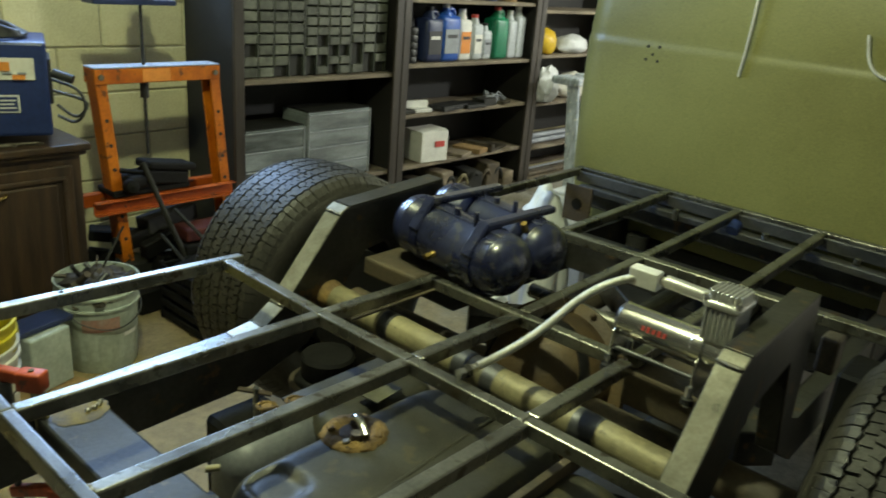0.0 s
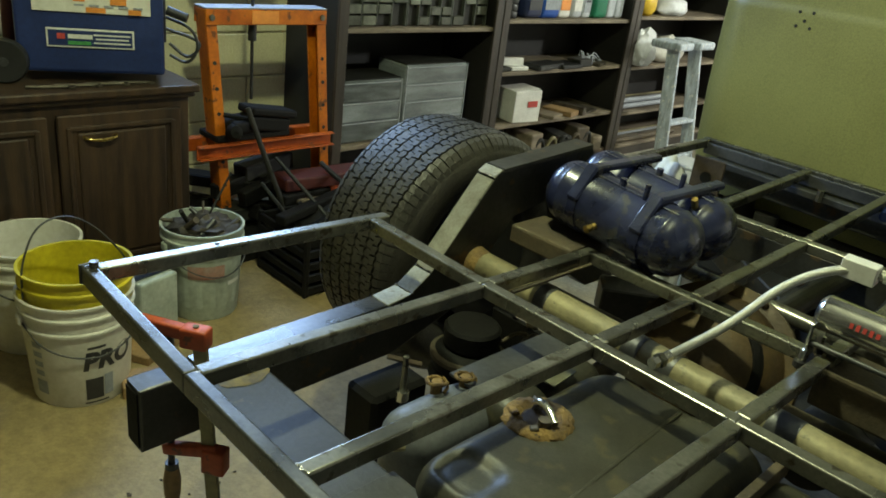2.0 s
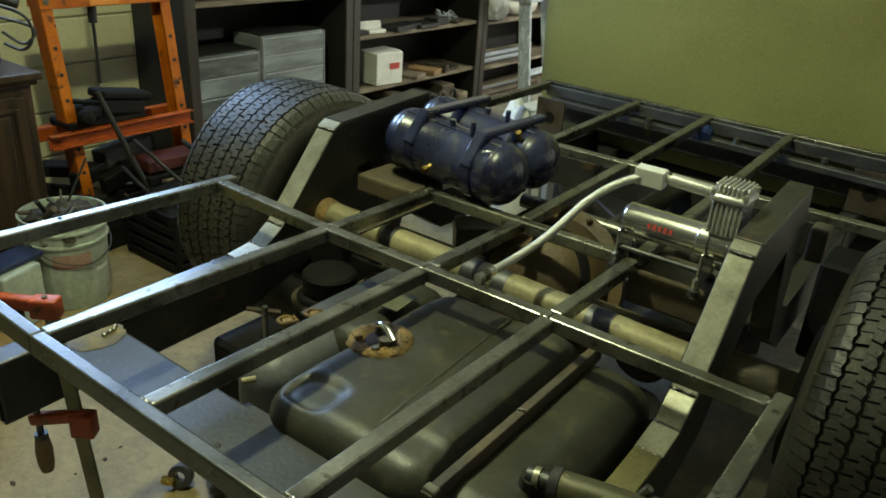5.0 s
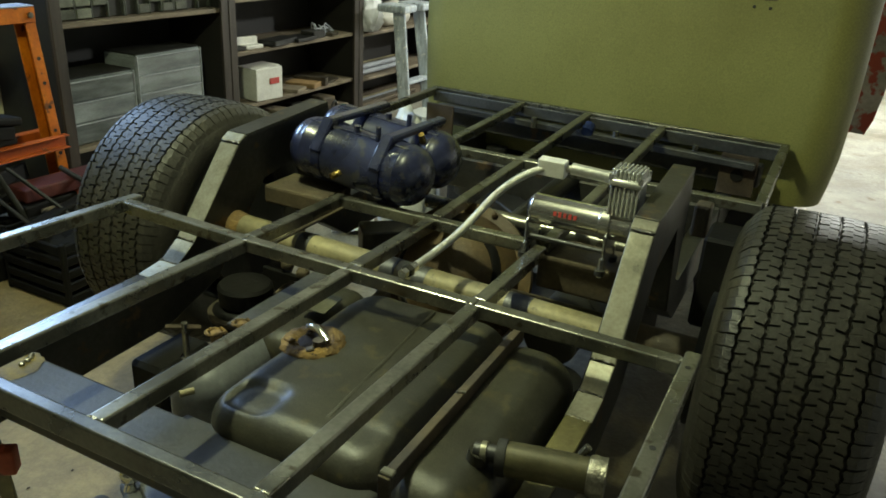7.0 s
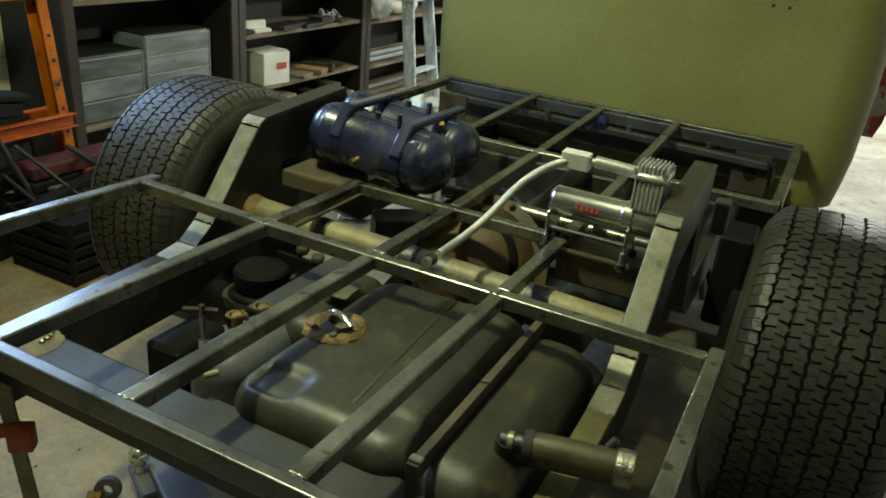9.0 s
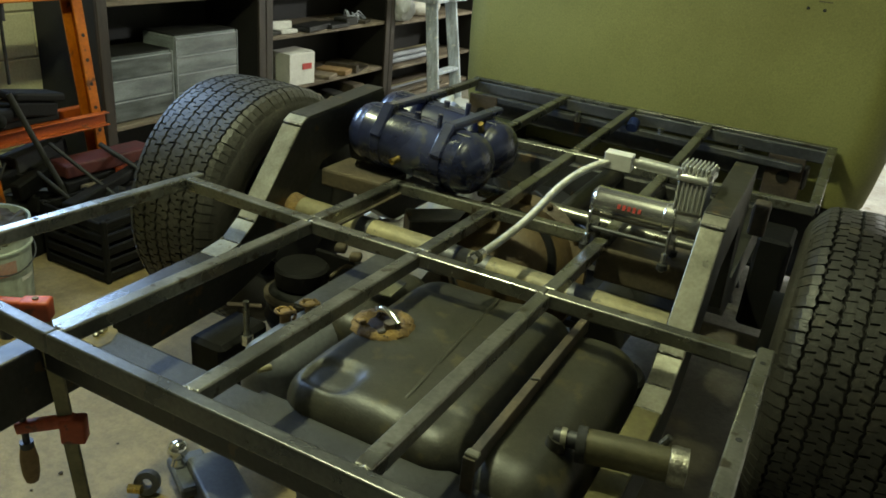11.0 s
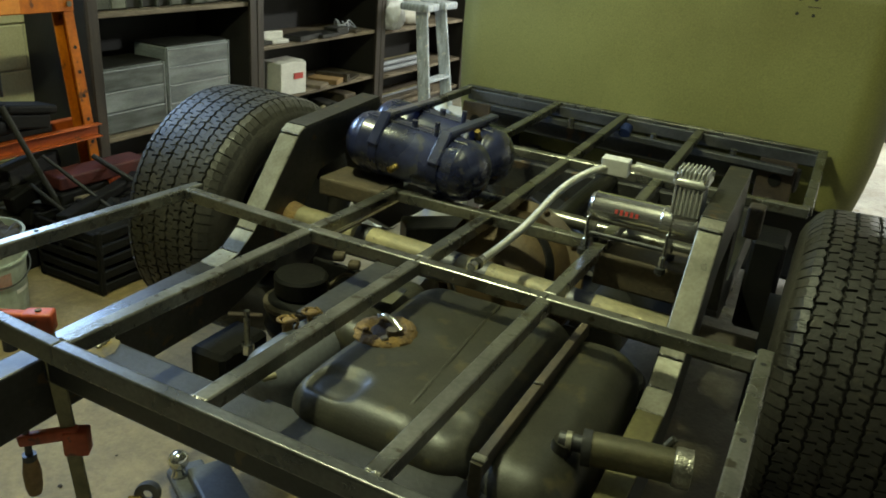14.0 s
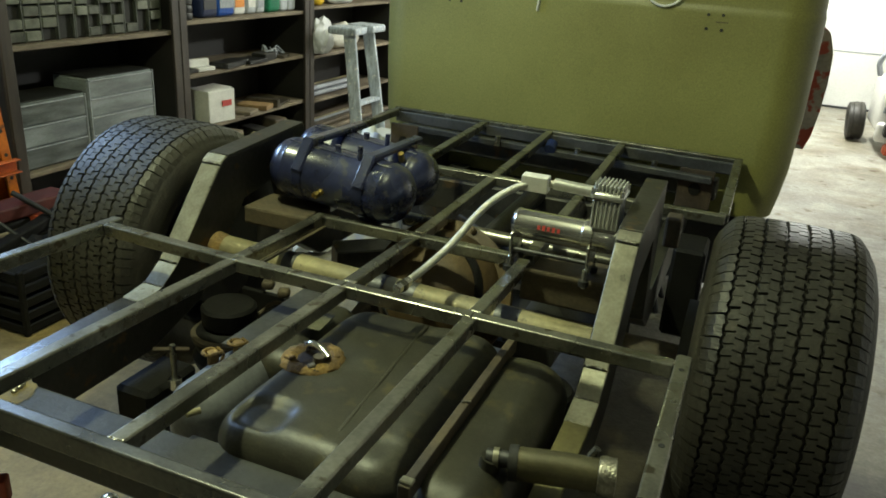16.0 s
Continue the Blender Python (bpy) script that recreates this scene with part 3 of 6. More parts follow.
for xx in (-0.335, 0.40):
    ring = [(0.0, 0.0), (0.055, 0.0), (0.075, 0.02), (0.082, 0.042), (0.070, 0.060), (0.078, 0.075), (0.080, 0.092), (0.066, 0.108), (0.040, 0.116), (0.0, 0.118)]
    bag = part("air_spring", lathe(ring, Matrix.Translation((xx, 0.05, 0.445)), 36), SOOT_SHADE, axle, "black rubber air spring bag", 40)
    part("clamp_ring", lathe([(0.074, 0.086), (0.082, 0.088), (0.083, 0.098), (0.072, 0.102)], Matrix.Translation((xx, 0.05, 0.445)), 36), RUSTY_STEEL, bag, "rusty clamp ring", 40)
    part("spring_cup", lathe([(0.0, 0.0), (0.050, 0.0), (0.060, 0.008), (0.062, 0.045), (0.056, 0.052), (0.0, 0.052)], Matrix.Translation((xx, 0.055, 0.556)), 32), SOOT_SHADE, axle, "", 40)
# Unseen plate added to darken the gap behind the air spring.
part("gap_plate", box((-0.300, 0.215, 0.466), (0.23, 0.012, 0.208), 0.003), SOOT_SHADE, axle, "black plate added to hide the lit floor")
for xx, dz in ((-0.345, 0.0), (-0.300, -0.012)):
    part("bracket_lug", box((xx, 0.222, 0.588 + dz), (0.030, 0.03, 0.022), 0.007, Matrix.Rotation(0.4, 4, "Z"), seg=2), RUSTY_STEEL, axle, "rusty lug", 50)
part("shackle_block", box((-0.390, -0.125, 0.405), (0.095, 0.15, 0.20), 0.01), SOOT_SHADE, axle, "black steel bracket block")
part("shock_rod", rod((-0.318, -0.15, 0.50), (-0.318, -0.15, 0.605), 0.0065), STEEL, axle, "bright threaded rod", 40)
part("shock_nut", rod((-0.318, -0.15, 0.505), (-0.318, -0.15, 0.527), 0.0135, seg=8), CHROME, axle, "bright nut")
part("rod_tab", box((-0.322, -0.15, 0.594), (0.070, 0.014, 0.005), 0.001, Matrix.Rotation(0.75, 4, "Z") @ Matrix.Rotation(0.12, 4, "Y")), DARK_RUST, axle)
for k in range(4):
    part("brake_line", sweep([(-0.30 + 0.04 * k, 0.10 + 0.01 * k, 0.56), (-0.27 + 0.03 * k, 0.15, 0.60 + 0.012 * (k % 3)), (-0.20 + 0.03 * k, 0.13 + 0.02 * (k % 2), 0.57)], 0.005, 8, None, 2), RUSTY_STEEL, axle, "rusty brake line", 60)

# ---- wheels ----
RT, CY, CZ = 0.332, 0.335, 0.590


def tread_mesh():
    vs, fs = [], []

    def at(u, a, r):
        vs.append((u, -r * math.sin(a), r * math.cos(a)))
        return len(vs) - 1

    def crown(u):
        u = u / 1.17
        k = abs(u) / 0.106
        return RT - 0.006 * k ** 2 - (0.0 if abs(u) < 0.088 else ((abs(u) - 0.088) / 0.036) ** 2 * 0.045)

    n = 92
    step = 2 * math.pi / n
    ribs = [(1.17 * a, 1.17 * b) for a, b in ((-0.0815, -0.053), (-0.0475, -0.0195), (-0.0140, 0.0140), (0.0195, 0.0475), (0.053, 0.0815))]
    rows = [(1.17 * -0.123, 1.17 * -0.0865, None, 1, 0.0)]
    for k, (a, b) in enumerate(ribs):
        mid = (a + b) / 2
        rows += [(a, mid, k + 1, None, 0.37 * k), (mid, b, None, k + 2, 0.37 * k + 0.5)]
    rows.append((1.17 * 0.0865, 1.17 * 0.123, 6, None, 0.3))

    def wave(a, k):
        """The zigzag of groove k at the angle a."""
        s = (a / step + 0.31 * k) % 1.0
        return 0.0022 * (abs(2 * s - 1) * 2 - 1)

    ss = (0, 0.25, 0.5, 0.75, 1)
    for j, (u0, u1, g0, g1, phase) in enumerate(rows):
        edge = j in (0, len(rows) - 1)
        slant = 0.0 if edge else step * 0.13 * (1 if g0 is not None else -1)
        fr = (0, 0.33, 0.66, 1) if edge else (0, 0.5, 1)
        m = len(fr) - 1
        for i in range(n):
            gap = (0.0024 if edge else random.uniform(0.0024, 0.0038)) / RT
            a0, lift = (i + phase + random.uniform(-0.07, 0.07)) * step, random.uniform(-0.0005, 0.0004)
            top, low = [], []
            for s in ss:
                rt, rl = [], []
                for f in fr:
                    a = a0 + gap / 2 + slant * (f - 0.5) + s * (step - gap)
                    w0 = 0.0 if g0 is None else wave(a, g0)
                    w1 = 0.0 if g1 is None else wave(a, g1)
                    u = u0 + w0 + (u1 + w1 - u0 - w0) * f
                    rt.append(at(u, a, crown(u) + lift))
                    rl.append(at(u, a, crown(u) - 0.009))
                top.append(rt)
                low.append(rl)
            for p in range(4):
                for q in range(m):
                    fs.append((top[p][q], top[p][q + 1], top[p + 1][q + 1], top[p + 1][q]))
                fs.append((low[p][0], top[p][0], top[p + 1][0], low[p + 1][0]))
                fs.append((top[p][m], low[p][m], low[p + 1][m], top[p + 1][m]))
            for q in range(m):
                fs.append((low[0][q], low[0][q + 1], top[0][q + 1], top[0][q]))
                fs.append((top[4][q], top[4][q + 1], low[4][q + 1], low[4][q]))
    me = bpy.data.meshes.new("tread")
    me.from_pydata(vs, [], fs)
    me.validate()
    me.materials.append(RUBBER)
    return me


def wheel(x, label):
    w = thing("wheel", (x, CY, CZ), label, "wheel", "rear wheels")
    m = Matrix.Translation((x, CY, CZ)) @ Matrix.Rotation(radians(90), 4, "Y")
    prof = [(0.19, -0.10), (0.205, -0.115), (0.235, -0.128), (0.262, -0.127), (0.28, -0.122), (0.298, -0.110), (0.308, -0.09), (0.3135, -0.05), (0.315, 0.0), (0.3135, 0.05), (0.308, 0.09), (0.298, 0.110), (0.28, 0.122), (0.262, 0.127), (0.235, 0.128), (0.205, 0.115), (0.19, 0.10)]
    prof = [(r * 1.025, 1.17 * h) for r, h in prof]
    tyre = part("tyre", lathe(prof, m, 96), RUBBER, w, "black rubber tyre", 40)
    t = new("tread", tread_mesh())
    t.parent = tyre
    t.location = (x, CY, CZ)
    tagged(t, "blocky dusty tread")
    rimp = [(0.19, -0.118), (0.196, -0.124), (0.185, -0.11), (0.17, -0.06), (0.165, 0.0), (0.17, 0.06), (0.185, 0.11), (0.196, 0.124), (0.19, 0.118)]
    part("rim", lathe(rimp, m, 56), STEEL_DARK, w, "dark steel rim", 40)
    part("wheel_centre", lathe([(0.168, 0.02), (0.13, 0.035), (0.09, 0.02), (0.05, 0.03), (0.0, 0.03)], m, 40), STEEL_DARK, w, "", 40)
    return w


left_wheel = wheel(-0.722, "wide black rear tyre with dusty tread")
copy_thing(left_wheel, Matrix.Translation((0.797, CY, CZ)) @ Matrix.Rotation(radians(180), 4, "Z"))

# ---- fuel tank ----
DX, DY = 0.062, -0.335
tank = thing("fuel_tank", (0.2, -0.2, 0.42), "black moulded fuel tank with dusty top", "fuel tank")


def moulded(x0, x1, y0, y1, z0, z1, corner, edge, dents=(), nx=56, ny=72):
    """A moulded tank half: a rounded plan, a rolled upper edge and scooped dents (x, y, rx, ry, depth) in its top."""
    bm = bmesh.new()
    cx, cy, hx, hy = (x0 + x1) / 2, (y0 + y1) / 2, (x1 - x0) / 2, (y1 - y0) / 2
    grid = []
    for j in range(ny + 1):
        row = []
        for i in range(nx + 1):
            u, v = math.sin((i / nx - 0.5) * math.pi), math.sin((j / ny - 0.5) * math.pi)
            x, y = u * hx, v * hy
            qx, qy = abs(x) - (hx - corner), abs(y) - (hy - corner)
            if qx > 0 and qy > 0:
                ln = math.hypot(qx, qy)
                k = max(qx, qy) / ln
                x, y = math.copysign(hx - corner + qx * k, x), math.copysign(hy - corner + qy * k, y)
                d = corner - ln * k
            else:
                d = -max(qx, qy) + corner
            d = max(0.0, d)
            z = z1 - (edge - math.sqrt(max(0.0, edge * edge - (edge - d) ** 2)) if d < edge else 0.0)
            for sx, sy, rx, ry, depth in dents:
                q = (abs((cx + x - sx) / rx) ** 3.4 + abs((cy + y - sy) / ry) ** 3.4) ** (1 / 3.4)
                if q < 1.25:
                    t = min(1.0, max(0.0, (1.25 - q) / 0.38))
                    z -= depth * t * t * (3 - 2 * t)
            z += 0.0016 * noise.noise(Vector((cx + x, cy + y, 0)) * 14)
            row.append(bm.verts.new((cx + x, cy + y, z)))
        grid.append(row)
    for j in range(ny):
        for i in range(nx):
            bm.faces.new((grid[j][i], grid[j][i + 1], grid[j + 1][i + 1], grid[j + 1][i]))
    rim = grid[0][:] + [r[-1] for r in grid[1:]] + grid[-1][-2::-1] + [r[0] for r in grid[-2:0:-1]]
    mids = [bm.verts.new((cx + (v.co.x - cx) * 0.95, cy + (v.co.y - cy) * 0.92, z0 + 0.02)) for v in rim]
    low = [bm.verts.new((cx + (v.co.x - cx) * 0.90, cy + (v.co.y - cy) * 0.87, z0)) for v in rim]
    for a, b in ((rim, mids), (mids, low)):
        for k in range(len(a)):
            bm.faces.new((a[k], a[(k + 1) % len(a)], b[(k + 1) % len(b)], b[k]))
    bm.faces.new(low)
    return bm


body = part("body", moulded(-0.006, 0.332, -0.450, 0.047, 0.425, 0.7075, 0.070, 0.052, ((0.070, -0.385, 0.040, 0.033, 0.011), (0.27, -0.40, 0.05, 0.04, 0.004), (0.10, 0.0, 0.09, 0.05, 0.004))), TANK, tank, smooth=50)
part("end_lobe", moulded(0.300, 0.466, -0.455, 0.03, 0.425, 0.698, 0.07, 0.062, (), 32, 60), TANK, tank, smooth=50)
part("rib", box((0.185, -0.19, 0.7062), (0.007, 0.38, 0.005), 0.0018, Matrix.Rotation(0.06, 4, "Z"), seg=2), TANK, tank, "", 60)
part("shoulder", box((-0.040, -0.085, 0.60), (0.10, 0.27, 0.18), 0.04, seg=5), TANK, tank, "", 50)
part("side_lobe", box((-0.094, -0.275, 0.575), (0.118, 0.21, 0.21), 0.05, seg=6), TANK_GREY, tank, "grey plastic side chamber", 50)
for xx, yy in ((-0.125, -0.262), (-0.108, -0.212)):
    v = part("vent_fitting", rod((xx, yy, 0.67), (xx, yy, 0.697), 0.010, seg=14), RUST, tank, "rusty vent fitting", 40)
    bm = bmesh.new()
    for k in range(5):
        a = k * 1.3
        sweep([(xx + 0.018 * math.cos(a), yy + 0.018 * math.sin(a), 0.684 + 0.004 * k), (xx + 0.02 * math.cos(a + 0.9), yy + 0.02 * math.sin(a + 0.9), 0.69 + 0.003 * k), (xx + 0.016 * math.cos(a + 1.8), yy + 0.016 * math.sin(a + 1.8), 0.697)], 0.003, 6, bm, 1)
    part("clip", bm, RUST, v, "rusty spring clip")
SX, SY, SZ = 0.05, -0.213, 0.706
ring_bm = lathe([(0.0, 0.003), (0.026, 0.003), (0.030, 0.007), (0.038, 0.010), (0.048, 0.008), (0.055, 0.004), (0.057, -0.001)], Matrix.Translation((SX, SY, SZ)), 64)
for v in ring_bm.verts:
    d = v.co - Vector((SX, SY, SZ))
    k = 1 + 0.08 * noise.noise(d * 55) + 0.05 * noise.noise(d * 140)
    v.co = Vector((SX + d.x * k, SY + d.y * k, SZ + d.z + 0.0035 * noise.noise(d * 120 + Vector((3, 1, 0)))))
sender = part("sender_ring", ring_bm, RUST, tank, "rusty lock ring of the fuel sender", 50)
for k, (a, w) in enumerate(((0.5, 0.022), (2.3, 0.016), (3.9, 0.026), (5.2, 0.014))):
    part("lock_tab", box((SX + 0.040 * math.cos(a), SY + 0.040 * math.sin(a), SZ + 0.011), (0.013, w, 0.005), 0.002, Matrix.Rotation(a + 0.3, 4, "Z") @ Matrix.Rotation(0.2, 4, "X")), (RUST, TOOL)[k % 2], sender)
part("sender_cover", lathe([(0.0, 0.006), (0.020, 0.006), (0.026, 0.004), (0.028, 0.002)], Matrix.Translation((SX, SY, SZ)), 28), DARK_RUST, sender, "dark recessed cover", 40)
part("outlet_pipe", sweep([(SX - 0.02, SY + 0.012, SZ), (SX - 0.016, SY + 0.01, SZ + 0.024), (SX + 0.01, SY + 0.004, SZ + 0.027), (SX + 0.036, SY - 0.008, SZ + 0.016)], 0.0065, 12, None, 2), CHROME, sender, "bright bent outlet pipe", 60)
part("connector", rod((SX + 0.022, SY - 0.016, SZ), (SX + 0.022, SY - 0.016, SZ + 0.02), 0.010, seg=12), RUSTY_STEEL, sender)
part("label", box((-0.02, -0.09, 0.7085), (0.05, 0.07, 0.002), 0, Matrix.Rotation(0.1, 4, "Z")), LABEL_OLD, tank, "faded paper label")
part("filler_stub", rod((0.415, -0.338, 0.66), (0.424, -0.338, 0.712), 0.016), TANK, tank, "moulded tank outlet", 40)
fp = part("filler_pipe", sweep([(0.452, -0.332, 0.708), (0.49, -0.325, 0.711), (0.53, -0.318, 0.713), (0.588, -0.309, 0.715)], 0.0245, 28, None, 1), PIPE_OLIVE, tank, "dull dusty steel filler pipe", 60)
part("pipe_lip", lathe([(0.0245, -0.012), (0.0272, -0.011), (0.0285, -0.004), (0.0275, 0.006), (0.0282, 0.012), (0.0225, 0.013), (0.0215, 0.0), (0.0, -0.002)], Matrix.Translation((0.583, -0.3098, 0.7148)) @ aim((0, 0, 0), (0.99, 0.15, 0.02)), 36), WELD, fp, "ground bright pipe end", 40)
part("hose_clamp", rod((0.449, -0.3325, 0.708), (0.462, -0.330, 0.709), 0.0262, seg=28), DARK, fp, "", 40)
part("small_stub", rod((0.416, -0.338, 0.711), (0.455, -0.332, 0.713), 0.0125, seg=24), STEEL_DARK, fp, "", 40)
part("stub_ring", rod((0.426, -0.3365, 0.7115), (0.434, -0.335, 0.712), 0.0150, seg=24), GROUND_STEEL, fp, "", 40)
part("clamp_screw", rod((0.556, -0.300, 0.734), (0.564, -0.297, 0.748), 0.006, seg=8), STEEL, fp)

for xx, name, zz, y0, y1, mt in ((0.342, "tank_strap", 0.7135, -0.455, 0.02, RUSTY_STEEL),):
    st = thing(name, (xx, -0.2, zz), "rusty angle iron strap across the fuel tank", "strap")
    part("flange", box((xx, (y0 + y1) / 2, zz + 0.004), (0.014, y1 - y0, 0.005), 0.001), mt, st)
    part("web", box((xx + 0.005, (y0 + y1) / 2, zz - 0.010), (0.004, y1 - y0 - 0.004, 0.026), 0.0005), mt, st)
    part("drop_leg", box((xx, y0 - 0.004, zz - 0.09), (0.018, 0.006, 0.19), 0.001), mt, st)
    part("cut_end", box((xx + 0.001, y0 + 0.003, zz + 0.0075), (0.019, 0.014, 0.006), 0.0015), GROUND_STEEL, st, "bright cut end")
    part("weld_spatter", box((xx + 0.002, -0.235, zz + 0.0085), (0.016, 0.004, 0.004), 0.001, Matrix.Rotation(0.4, 4, "Z")), WELD, st)
st = thing("tank_strap", (-0.1, -0.05, 0.69), "flat grey steel strap beside the fuel tank", "strap")
part("flat_bar", box((-0.108, -0.07, 0.688), (0.062, 0.30, 0.006), 0.001), STEEL_DARK, st)
part("pin", rod((-0.035, -0.44, 0.70), (-0.024, -0.421, 0.70), 0.0055), AXLE, st, "dull pale sleeve")

# ---- air tanks ----
air = thing("air_tanks", (-0.2, 0.38, 0.76), "pair of navy enamelled air tanks strapped side by side", "air tank")


def capsule(x0, x1, y, z, r):
    prof = [(0.001, 0)] + [(r * math.sin(a), 0.80 * r * (1 - math.cos(a))) for a in [math.pi / 2 * k / 10 for k in range(1, 11)]]
    L = x1 - x0
    prof = prof + [(r + 0.0012, 0.80 * r + 0.002), (r + 0.0012, 0.80 * r + 0.006), (r, 0.80 * r + 0.008)]
    prof = prof + [(q, L - h) for q, h in reversed(prof)]
    return lathe(prof, Matrix.Translation((x0, y, z)) @ Matrix.Rotation(radians(90), 4, "Y"), 44)


AZ = 0.858
for x0, x1, yy in ((-0.391, -0.012, 0.318), (-0.418, -0.022, 0.462)):
    c = part("cylinder", capsule(x0, x1, yy, AZ, 0.0705), BLUE_TANK, air, "", 40)
    part("seam", box(((x0 + x1) / 2, yy - 0.02, AZ + 0.0685), (x1 - x0 - 0.1, 0.004, 0.003), 0.001), BLUE_TANK, c)
    part("valve_stem", rod((x1 - 0.135, yy - 0.02, AZ + 0.064), (x1 - 0.135, yy - 0.02, AZ + 0.098), 0.006, seg=10), BLUE_TANK, c, "navy painted valve stem", 40)
    part("plug", rod((x1 - 0.20, yy - 0.01, AZ + 0.066), (x1 - 0.20, yy - 0.01, AZ + 0.084), 0.008, seg=8), BLUE_TANK, c)
    if yy > 0.4:
        part("gauge_fitting", rod((-0.098, yy - 0.045, AZ + 0.050), (-0.098, yy - 0.058, AZ + 0.072), 0.0075, seg=8), BRASS, c, "brass fitting")
    if yy < 0.4:
        part("drain_fitting", rod((-0.212, yy - 0.062, 0.843), (-0.215, yy - 0.084, 0.838), 0.0075, seg=8), BRASS, c, "brass fitting")
        part("drain_plug", rod((-0.215, yy - 0.082, 0.839), (-0.216, yy - 0.092, 0.836), 0.0085, seg=6), BRASS, c, "brass hexagon plug")
for xx in (-0.284, -0.118):
    for yy in (0.318, 0.462):
        part("band", lathe([(0.0708, -0.013), (0.0735, -0.013), (0.0735, 0.013), (0.0708, 0.013)], Matrix.Translation((xx, yy, AZ)) @ Matrix.Rotation(radians(90), 4, "Y"), 40), BLUE_TANK, air, "", 40)
    part("yoke", box((xx, 0.415, 0.936), (0.026, 0.24, 0.016), 0.004), BLUE_TANK, air, "navy flat bar across both tanks")
    part("yoke_foot", box((xx, 0.272, 0.908), (0.030, 0.016, 0.088), 0.004, Matrix.Rotation(-0.62, 4, "X")), BLUE_TANK, air)
part("tank_foot", box((-0.115, 0.39, 0.776), (0.03, 0.2, 0.032), 0.003), BLUE_TANK, air)
part("tank_foot", box((-0.300, 0.41, 0.782), (0.03, 0.15, 0.03), 0.003), BLUE_TANK, air)
air.rotation_euler = (0, 0.075, -0.05)

# ---- air compressor ----
comp = thing("air_compressor", (0.35, 0.29, 0.765), "chrome twelve volt air compressor with finned head", "compressor")
YC, ZC = 0.275, 0.851
mx = Matrix.Translation((0.247, YC, ZC)) @ Matrix.Rotation(radians(90), 4, "Y")
motor = part("motor", lathe([(0.0, 0.0), (0.024, 0.0), (0.030, 0.005), (0.033, 0.010), (0.0315, 0.014), (0.0315, 0.15), (0.034, 0.153), (0.034, 0.172), (0.0305, 0.175), (0.0305, 0.216), (0.027, 0.222), (0.0, 0.222)], mx, 44), CHROME, comp, "polished chrome motor can", 35)
for k in range(5):
    part("badge_bar", box((0.309 + k * 0.0105, YC - 0.0312, ZC + 0.008), (0.006, 0.002, 0.009 + 0.002 * (k % 2)), 0, Matrix.Rotation(-0.22, 4, "X")), LABEL_R, motor, "red badge")
part("crank_case", box((0.443, YC + 0.004, ZC + 0.008), (0.044, 0.048, 0.056), 0.010, seg=3), ALU, comp, "", 50)
for k in range(7):
    part("fin", box((0.4145 + 0.0085 * k, YC, 0.91), (0.004, 0.068, 0.058), 0.001), ALU, comp)
part("cylinder_block", box((0.44, YC, 0.905), (0.054, 0.06, 0.062), 0.006), ALU, comp)
head = part("head", box((0.44, YC, 0.948), (0.066, 0.076, 0.016), 0.006, seg=2), ALU, comp, "cast finned head", 50)
for k in range(8):
    part("head_fin", box((0.4125 + 0.0078 * k, YC, 0.963), (0.0034, 0.066 if 0 < k < 7 else 0.05, 0.018), 0.001), ALU, head)
for sx in (-1, 1):
    for sy in (-1, 1):
        part("bolt", rod((0.44 + sx * 0.028, YC + sy * 0.034, 0.952), (0.44 + sx * 0.028, YC + sy * 0.034, 0.964), 0.005, seg=6), CHROME, head)
for xx in (0.255, 0.418):
    br = part("foot_bracket", box((xx, YC, 0.805), (0.006, 0.078, 0.068), 0.002), CHROME, comp, "bright steel foot bracket")
    for sy in (-1, 1):
        part("foot_bolt", rod((xx, YC + sy * 0.042, 0.752), (xx, YC + sy * 0.042, 0.79), 0.006, seg=6), CHROME, br)
        part("foot_pad", rod((xx, YC + sy * 0.042, 0.757), (xx, YC + sy * 0.042, 0.768), 0.011, seg=12), DARK, br)
part("base_rod", rod((0.25, YC - 0.03, 0.802), (0.42, YC - 0.03, 0.802), 0.005), STEEL_DARK, comp, "", 40)
hose = part("braided_hose", sweep([(0.405, YC, 0.945), (0.33, YC - 0.005, 0.95), (0.265, YC - 0.015, 0.945), (0.2, YC - 0.06, 0.90), (0.165, YC - 0.15, 0.83), (0.14, 0.05, 0.800), (0.135, -0.022, 0.797)], 0.0078, 14, None, 3), BRAID, comp, "braided steel air hose", 60)
part("ferrule", rod((0.405, YC, 0.945), (0.325, YC - 0.006, 0.95), 0.012, seg=18), ALU, hose, "", 40)
part("tag", box((0.288, YC - 0.012, 0.947), (0.056, 0.024, 0.034), 0.0015, Matrix.Rotation(0.12, 4, "X")), LABEL_W, hose, "white paper tag")
part("end_fitting", rod((0.1355, -0.012, 0.797), (0.131, -0.055, 0.795), 0.0095, seg=6), CHROME, hose)
part("end_nut", rod((0.1335, -0.030, 0.796), (0.1325, -0.040, 0.7955), 0.0125, seg=6), STEEL, hose)

